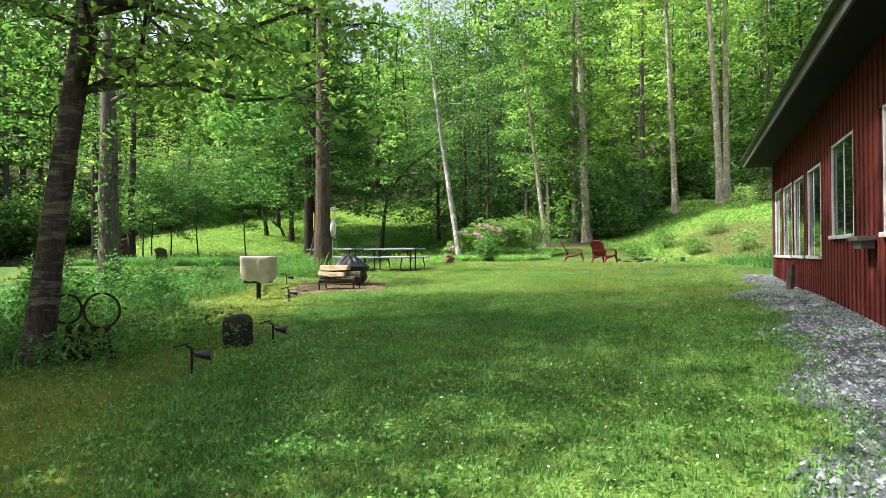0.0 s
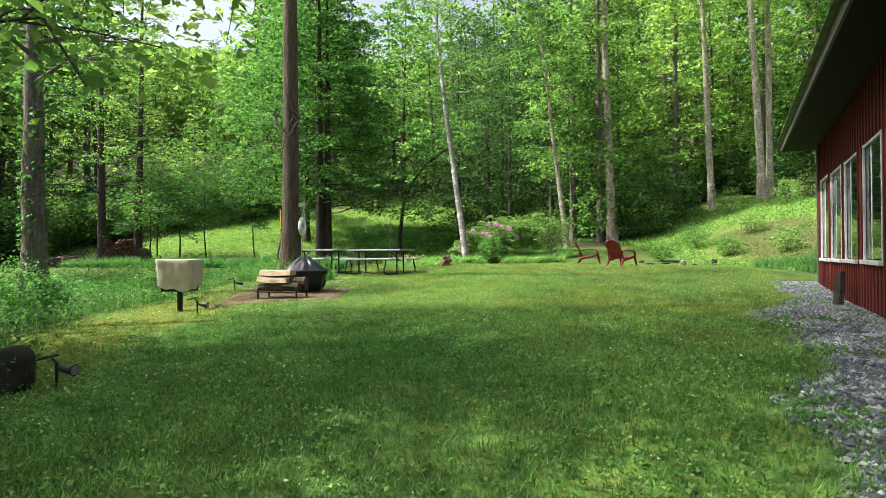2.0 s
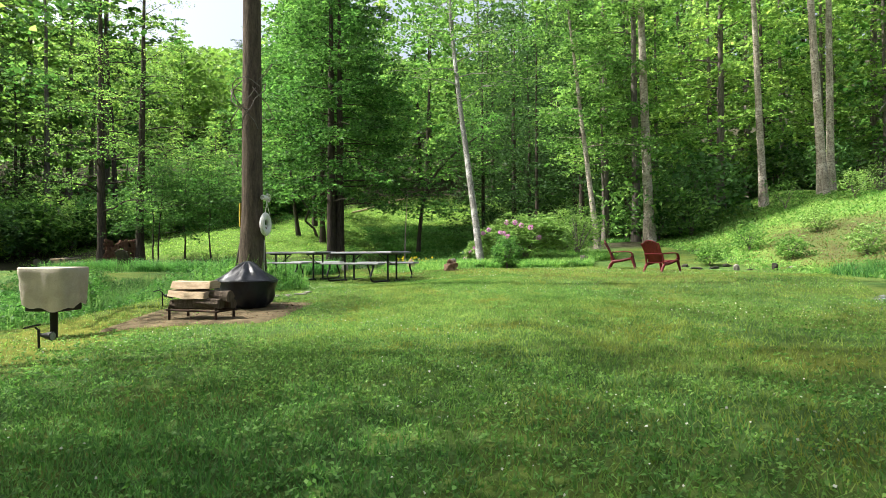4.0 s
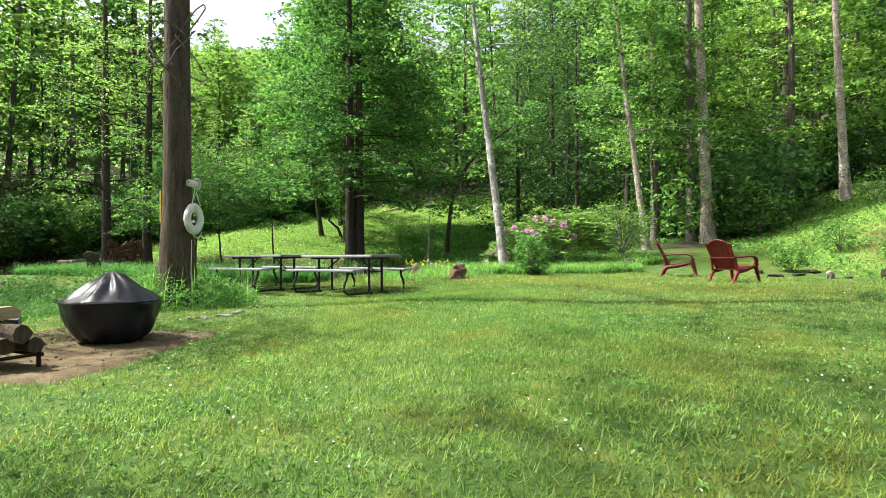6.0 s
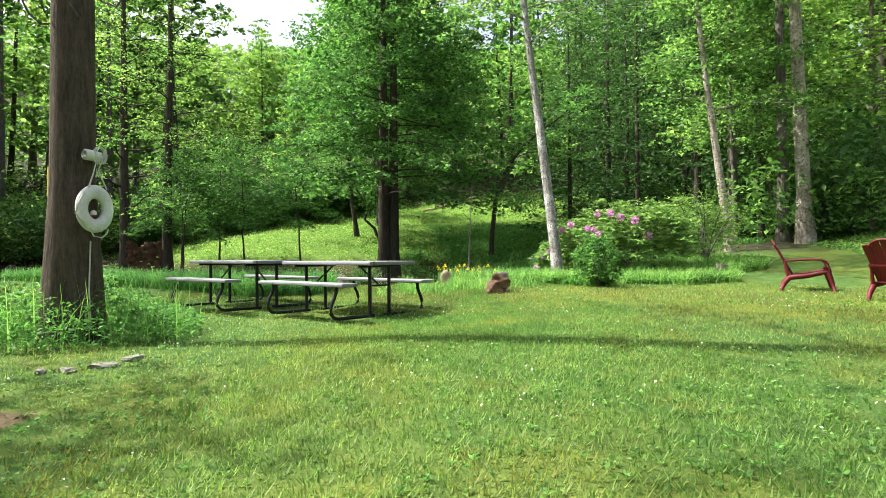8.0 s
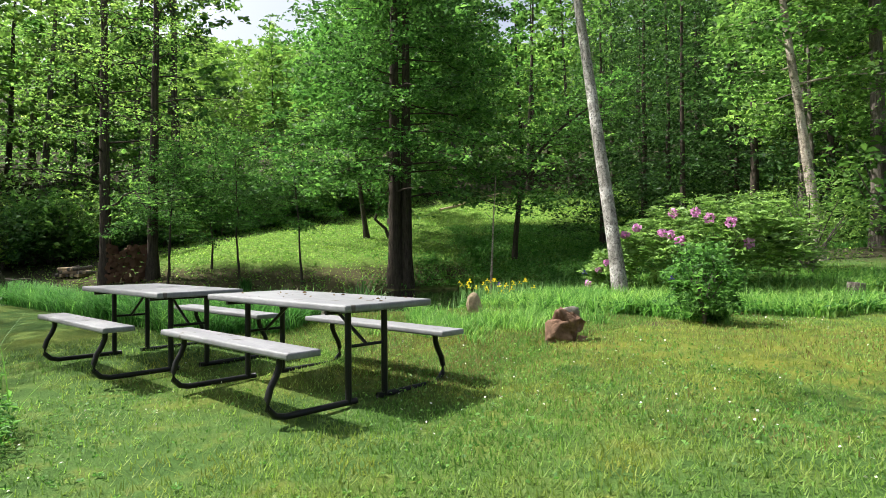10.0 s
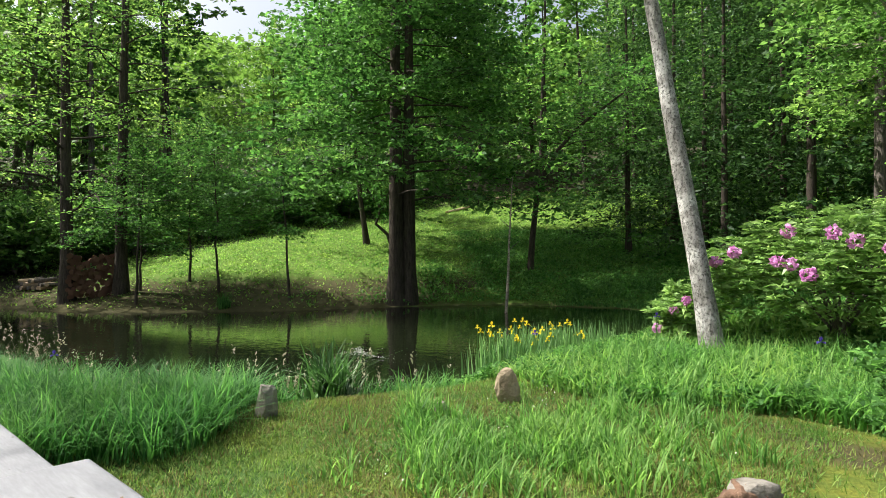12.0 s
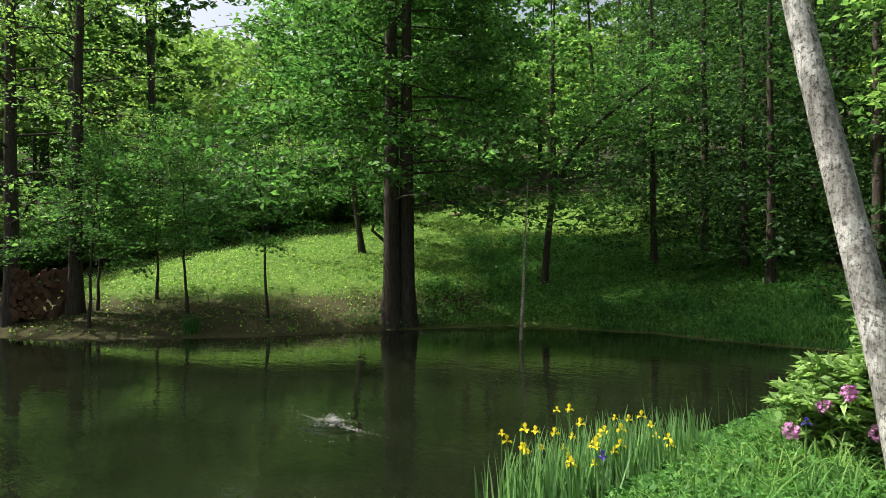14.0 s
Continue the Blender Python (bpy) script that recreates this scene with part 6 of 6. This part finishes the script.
cn[:, 2] += r.uniform(0.02, 0.065, len(cn))
stuff("clover", leaves(r, cn, 0.021, 0.7, 0.75), CLOVER, "thick clover in the shaded lawn", "clover")
fl = sprinkle(r, 5000, -11, 0.9, 0, 24, lambda x, y: mown(x, y) & (patch(x, y, 1.1, 2) > 0.0))
fl[:, 2] += 0.06
stuff("clover_flowers", leaves(r, fl, 0.014, 0.6, 0.9), PETAL_WHITE, "tiny white flowers in the lawn", "flowers")

rw = sprinkle(r, 7000, -8, 0.7, 1.2, 10, lambda x, y: mown(x, y) & (x < gravel_edge(y) - 0.3) & (patch(x, y, 0.9, 17) + 0.6 * patch(x, y, 0.3, 14) > r.uniform(-0.8, 2.0, len(x))) & ~knoll(x, y))
rw[:, 2] += 0.015
stuff("lawn_weeds", rosettes(r, rw, 0.033, 6, 0.8, 0.45), CLOVER, "broad-leaved weeds in the shaded lawn", "weeds")
rs = sprinkle(r, 12000, -9, 0.7, 1.2, 17, lambda x, y: mown(x, y) & (x < gravel_edge(y) - 0.2) & (patch(x, y, 1.3, 7) + 0.6 * patch(x, y, 0.35, 4) > r.uniform(-1.2, 2.4, len(x))) & ~on_mat(x, y))
rs[:, 2] += 0.012
stuff("lawn_weeds", rosettes(r, rs, 0.029, 6, 0.6, 0.42), CLOVER, "broad-leaved plantain and dandelion rosettes in the lawn", "weeds")
turf = sprinkle(r, 30000, -12.9, -8.3, 18.6, 23.0, lambda x, y: shore_distance(x, y) > 0.6)
stuff("lawn_grass", blades(r, turf, 0.05, 0.0046, 0.9, 1), GRASS, "short thin turf between the stones", "grass")
thin = sprinkle(r, 34000, -12.9, -8.3, 18.6, 23.0, lambda x, y: (shore_distance(x, y) > 0.6) & (patch(x, y, 0.5, 9) > r.uniform(-1.2, 0.8, len(x))))
stuff("dry_grass", blades(r, thin, 0.05, 0.0046, 1.0, 1), DRY, "dry brown grass between the stones", "grass")
dry = sprinkle(r, 26000, -10, 0, 18.3, 25, lambda x, y: mown(x, y) & (patch(x, y, 0.9, 5) > r.uniform(-1.0, 1.0, len(x))))
stuff("dry_grass", blades(r, dry, 0.045, 0.0045, 0.9, 1), DRY, "dry yellow grass blades in the thin turf", "grass")
near_bank = lambda x, y: (shore_distance(x, y) > 0.05) & (shore_distance(x, y) < 3.6 + 0.5 * np.sin(x * 1.7)) & (y > 18.7) & (y < 23) & (x < -12.35 + 0.4 * np.sin(y * 2.0)) & (x > -26) & (np.hypot(x + 12.55, y - 21.55) > 0.32)
reed = sprinkle(r, 95000, -26, -12, 18, 24, near_bank)
# these blades carry the near bank's shade in their colour
stuff("tall_grass", blades(r, reed, 0.12 + 0.34 * smooth(0.3, 2.2, shore_distance(reed[:, 0], reed[:, 1])), 0.008, 1.15, 3), SHADE_BLADE, "tall uncut grass along the pond in a shade-toned green", "grass")
bed = lambda x, y: (shore_distance(x, y) > 0.1) & (x < -7.2 - 0.42 * (y - 22.3)) & (x > -13.4) & (y > 22.9 + 0.25 * np.sin(x * 2)) & (y < 30) | ((shore_distance(x, y) > 0.1) & (y > 24.4) & (x > -12) & (x < -6.3 + 0.3 * np.sin(y * 2)) & (y < 30))
bed_pts = sprinkle(r, 44000, -14.5, -4, 22, 30, lambda x, y: bed(x, y) & (patch(x, y, 0.5, 3) > r.uniform(-2.2, 0.3, len(x))))
stuff("bed_grass", blades(r, bed_pts, 0.11 + 0.21 * smooth(0.6, 3.0, shore_distance(bed_pts[:, 0], bed_pts[:, 1])), 0.011, 1.0, 4), BED_LEAF, "lush long grass and lily leaves in the bed", "grass")
stalks = sprinkle(r, 420, -13, -6.5, 22.4, 28, lambda x, y: bed(x, y))
stuff("grass_stalks", blades(r, stalks, 0.62, 0.003, 0.3, 3), REED, "thin flowering stalks above the bed", "grass")
strap = sprinkle(r, 2600, -11, -4, 22, 29, lambda x, y: bed(x, y) & (patch(x, y, 0.6, 6) > 0.2) & (shore_distance(x, y) > 1.6))
stuff("lily_leaves", blades(r, strap, 0.42, 0.014, 0.9, 5), BED_LEAF, "arching strap leaves of day lilies in the bed", "plants")
bedr = sprinkle(r, 9000, -14.5, -4, 22, 30, lambda x, y: bed(x, y) & (patch(x, y, 0.7, 1) > 0.1))
bedr[:, 2] += r.uniform(0.03, 0.16, len(bedr))
stuff("bed_weeds", rosettes(r, bedr, 0.085, 6, 0.5, 0.5), WEED, "broad-leaved weeds in the bed", "weeds")
bedw = sprinkle(r, 40000, -14.5, -4, 22, 30, bed)
bedw[:, 2] += r.uniform(0.02, 0.2, len(bedw))
stuff("bed_weeds", leaves(r, bedw, 0.06, 0.5, 0.5), WEED, "leafy weeds among the long grass", "weeds")
fore = sprinkle(r, 16000, -12.0, -8.2, 20.0, 23.2, lambda x, y: (np.hypot(x + 10.0, y - 21.5) + 0.35 * patch(x, y, 0.28, 3) < r.uniform(0.5, 1.5, len(x))) & (np.hypot(x + 10.78, y - 22.1) > 0.62))
stuff("bed_grass", blades(r, fore, 0.17 + 0.09 * patch(fore[:, 0], fore[:, 1], 0.22, 5), 0.008, 0.8, 3), BED_LEAF, "fresh green grass clump before the pond", "grass")
heads = sprinkle(r, 520, -22, -12.4, 20.6, 23.5, lambda x, y: (shore_distance(x, y) > 0.0) & (shore_distance(x, y) < 1.0) & (x < -12.6))
stuff("grass_stalks", blades(r, heads, 0.62, 0.0025, 0.35, 3), STRAW, "thin seed stalks of pond grass", "grass")
hv, _ = blades(np.random.default_rng(51), heads, 0.62, 0.0025, 0.35, 3)
tips = hv.reshape(len(heads), -1, 3)[:, -1]
c = np.repeat(tips, 7, 0) + r.normal(0, 1, (len(tips) * 7, 3)) * np.array((0.012, 0.012, 0.045))
stuff("seed_heads", leaves(r, c, 0.04, 2.0, 0.4), STRAW, "feathery pale seed heads of pond grass", "grass")

left_bank = lambda x, y: (x < lawn_edge(y) - 0.5 + 0.35 * np.sin(y * 1.9)) & (x > lawn_edge(y) - 9) & (shore_distance(x, y) > 0.2) & ((y < 16.2 + 0.4 * np.sin(x * 2)) | (x < -19.5)) & (y < 19)
wd = sprinkle(r, 120000, -20, -5, 1.5, 19.5, left_bank)
wd[:, 2] += r.uniform(0.02, 0.62, len(wd)) * (0.65 + 0.4 * patch(wd[:, 0], wd[:, 1], 1.4, 3))
stuff("bank_weeds", leaves(r, wd, 0.068, 0.5, 0.45), WEED, "dense leafy weeds on the bank below the lawn", "weeds")
wo = sprinkle(r, 9000, -7.4, -4.4, 3.0, 6.4, lambda x, y: (np.hypot(x + 6.0, (y - 4.6) * 0.9) + 0.3 * patch(x, y, 0.3, 2) < r.uniform(0.6, 1.5, len(x))))
wo[:, 2] += r.uniform(0.02, 0.32, len(wo))
stuff("bank_weeds", leaves(r, wo, 0.06, 0.6, 0.45), WEED, "leafy weeds round the foot of the tree", "weeds")
wg = sprinkle(r, 22000, -20, -5, 1.5, 19.5, left_bank)
stuff("bank_grass", blades(r, wg, 0.42, 0.007, 0.6, 3), REED, "long grass on the bank below the lawn", "grass")
pole_weeds = sprinkle(r, 15000, -12.2, -8.5, 13.6, 16.6, lambda x, y: (np.hypot(x + 10.3, y - 15.0) < 1.25) & (np.hypot(x + 10.05, y - 14.85) > 0.3))
pole_weeds[:, 2] += r.uniform(0.03, 0.8, len(pole_weeds)) * (1 - 0.7 * np.hypot(pole_weeds[:, 0] + 10.3, pole_weeds[:, 1] - 15.0) / 1.25)
stuff("trunk_weeds", leaves(r, pole_weeds, 0.06, 0.6, 0.36), WEED, "ferny weeds round the foot of the trunk", "weeds")
stalk = pole_weeds[::22] * np.array((1, 1, 0))
stalk[:, 2] = height(stalk[:, 0], stalk[:, 1])
stuff("trunk_grass", blades(r, stalk, 0.7, 0.006, 0.5, 4), BED_LEAF, "tall thin grass among the weeds at the trunk", "grass")
ivy = np.concatenate([np.stack([-12.9 + 0.27 * np.cos(a), 10.2 + 0.27 * np.sin(a), z], 1) for a, z in ((r.uniform(0, 6.28, 420), r.uniform(0.1, 4.2, 420)),)])
stuff("ivy", leaves(r, ivy, 0.11, 0.8, 0.7), WEED, "ivy leaves climbing a grey trunk", "ivy")

slope = sprinkle(r, 130000, -48, -14, 25, 74, lambda x, y: (shore_distance(x, y) > 0.3) & ((y - 24) * 0.6 - (x + 22) * 0.5 > 2) & (shore_distance(x, y) < 36))
off = shore_distance(slope[:, 0], slope[:, 1])
# sun and shade are put into the plant tones: bright blades, dark weeds
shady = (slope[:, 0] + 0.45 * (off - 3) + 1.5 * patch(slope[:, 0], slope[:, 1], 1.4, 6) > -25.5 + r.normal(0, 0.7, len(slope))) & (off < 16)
bald = (off < 5.2 + 0.8 * patch(slope[:, 0], slope[:, 1], 0.9, 2)) & ~shady & (r.uniform(0, 1, len(slope)) > 0.3)
slope[:, 2] += r.uniform(0.0, 0.10, len(slope))
stuff("slope_grass", leaves(r, slope[~shady & ~bald], 0.115, 1.0, 0.45), SUNLIT_SLOPE_LEAF, "rough grass on the slope behind the pond, toned bright for sun", "grass")
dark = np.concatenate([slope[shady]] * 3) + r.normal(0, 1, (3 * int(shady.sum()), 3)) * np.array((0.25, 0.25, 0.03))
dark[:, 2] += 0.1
stuff("slope_weeds", leaves(r, dark, 0.13, 1.0, 0.5), WEED, "rank weeds toned dark for the slope's shaded side", "weeds")
# shade-toned grass carries the dark side on along the far shore
side = sprinkle(np.random.default_rng(71), 26000, -15, -6.5, 36, 46, lambda x, y: (shore_distance(x, y) > 0.1) & ((y - 24) * 0.6 - (x + 22) * 0.5 > 1.0))
stuff("tall_grass", blades(np.random.default_rng(72), side, 0.3, 0.016, 0.9, 2), SHADE_BLADE, "rank grass toned as shaded under the far shore's trees", "grass")
shore = sprinkle(r, 16000, -20, -9, 36.5, 43, lambda x, y: (shore_distance(x, y) > 0.0) & (shore_distance(x, y) < 3.5))
stuff("tall_grass", blades(r, shore, 0.24 + 0.12 * patch(shore[:, 0], shore[:, 1], 0.8, 4), 0.012, 0.8, 2), SHADE_BLADE, "tall grass on the far shore", "grass")
mound = sprinkle(r, 42000, -8, 9, 18, 42, lambda x, y: ((x - 2.5) * 0.894 + (y - 18) * 0.447 > 0.3) & ~((x > 1.3) & (y < 17.2)))
mound[:, 2] += r.uniform(0.0, 0.08, len(mound))
rise = (mound[:, 0] - 2.5) * 0.894 + (mound[:, 1] - 18) * 0.447
worn = (smooth(0.6, 1.6, rise) * smooth(7.5, 4.5, rise) * (mound[:, 0] > -1.2) * (mound[:, 1] < 34) + 0.3 * patch(mound[:, 0], mound[:, 1], 0.8, 2)) > r.uniform(0.25, 1.0, len(mound))
stuff("bank_grass", leaves(r, mound[~worn], 0.12, 1.0, 0.35), BED_LEAF, "rough grass on the bank behind the house", "grass")
scrub = np.concatenate([mound[worn]] * 3) + r.normal(0, 1, (3 * int(worn.sum()), 3)) * np.array((0.2, 0.2, 0.02))
stuff("bank_weeds", leaves(r, scrub[::6], 0.06, 1.0, 0.4), WEED, "low green weeds among the dry grass of the bank", "weeds")
foot = sprinkle(r, 9000, 0.6, 3.8, 18.3, 24, lambda x, y: (patch(x, y, 0.7, 3) > r.uniform(-1.0, 1.0, len(x))) & ((x - 2.5) * 0.894 + (y - 18) * 0.447 > 0.2))
stuff("tall_grass", blades(r, foot, 0.24, 0.010, 0.9, 2), SHADE_BLADE, "rank grass at the foot of the bank by the house", "grass")
stuff("dry_grass", leaves(r, scrub, 0.06, 1.0, 0.3), DRY, "dry brown grass on the worn part of the bank", "grass")


def gravel():
    n = 56000
    x = r.uniform(0.3, 1.62, n)
    y = r.uniform(1.0, 16.9, n)
    ok = x > gravel_edge(y) + r.normal(0, 0.07, n)
    x, y = x[ok], y[ok]
    n = len(x)
    base = np.array([(1, 0, 0), (0, 1, 0), (-1, 0, 0), (0, -1, 0), (0, 0, 0.8), (0, 0, -0.8)], float)
    s = 0.0112 * r.lognormal(0, 0.4, (n, 1, 1)) * r.uniform(0.6, 1.3, (n, 6, 1))
    a = r.uniform(0, 6.28, n)
    rot = np.stack([np.stack([np.cos(a), -np.sin(a), 0 * a], 1), np.stack([np.sin(a), np.cos(a), 0 * a], 1), np.stack([0 * a, 0 * a, 1 + 0 * a], 1)], 1)
    pts = np.einsum("nij,kj->nki", rot, base) * s + np.stack([x, y, height(x, y) + 0.008], 1)[:, None]
    tri = np.array([(0, 1, 4), (1, 2, 4), (2, 3, 4), (3, 0, 4)])
    faces = (np.arange(n)[:, None, None] * 6 + tri[None]).reshape(-1, 3)
    stuff("gravel", (pts.reshape(-1, 3), faces), PEBBLE, "grey crushed gravel along the house wall", "gravel")


tuft = sprinkle(r, 7000, 0.3, 1.6, 2.0, 16.8, lambda x, y: (x > gravel_edge(y) - 0.2) & ((x < gravel_edge(y) + 0.12) | (y > 4.8)) & (patch(x, y, 0.35, 4) + 0.4 * (0.9 - x) > r.uniform(0.0, 1.6, len(x))))
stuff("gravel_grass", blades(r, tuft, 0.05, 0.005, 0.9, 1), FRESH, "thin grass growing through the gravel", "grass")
gw = sprinkle(r, 2600, 0.4, 1.6, 4.6, 16.8, lambda x, y: (x > gravel_edge(y) - 0.1) & (patch(x, y, 0.4, 6) > r.uniform(0.1, 1.5, len(x))))
gw[:, 2] += 0.01
stuff("gravel_weeds", rosettes(r, gw, 0.035, 6, 0.7, 0.45), WEED, "low green weeds growing through the gravel", "weeds")
PEBBLE = leafy("pebble", [(0.026, 0.031, 0.034), (0.080, 0.089, 0.095), (0.38, 0.40, 0.41)], 0.0, 0.85, (1, 1, 1))
gravel()
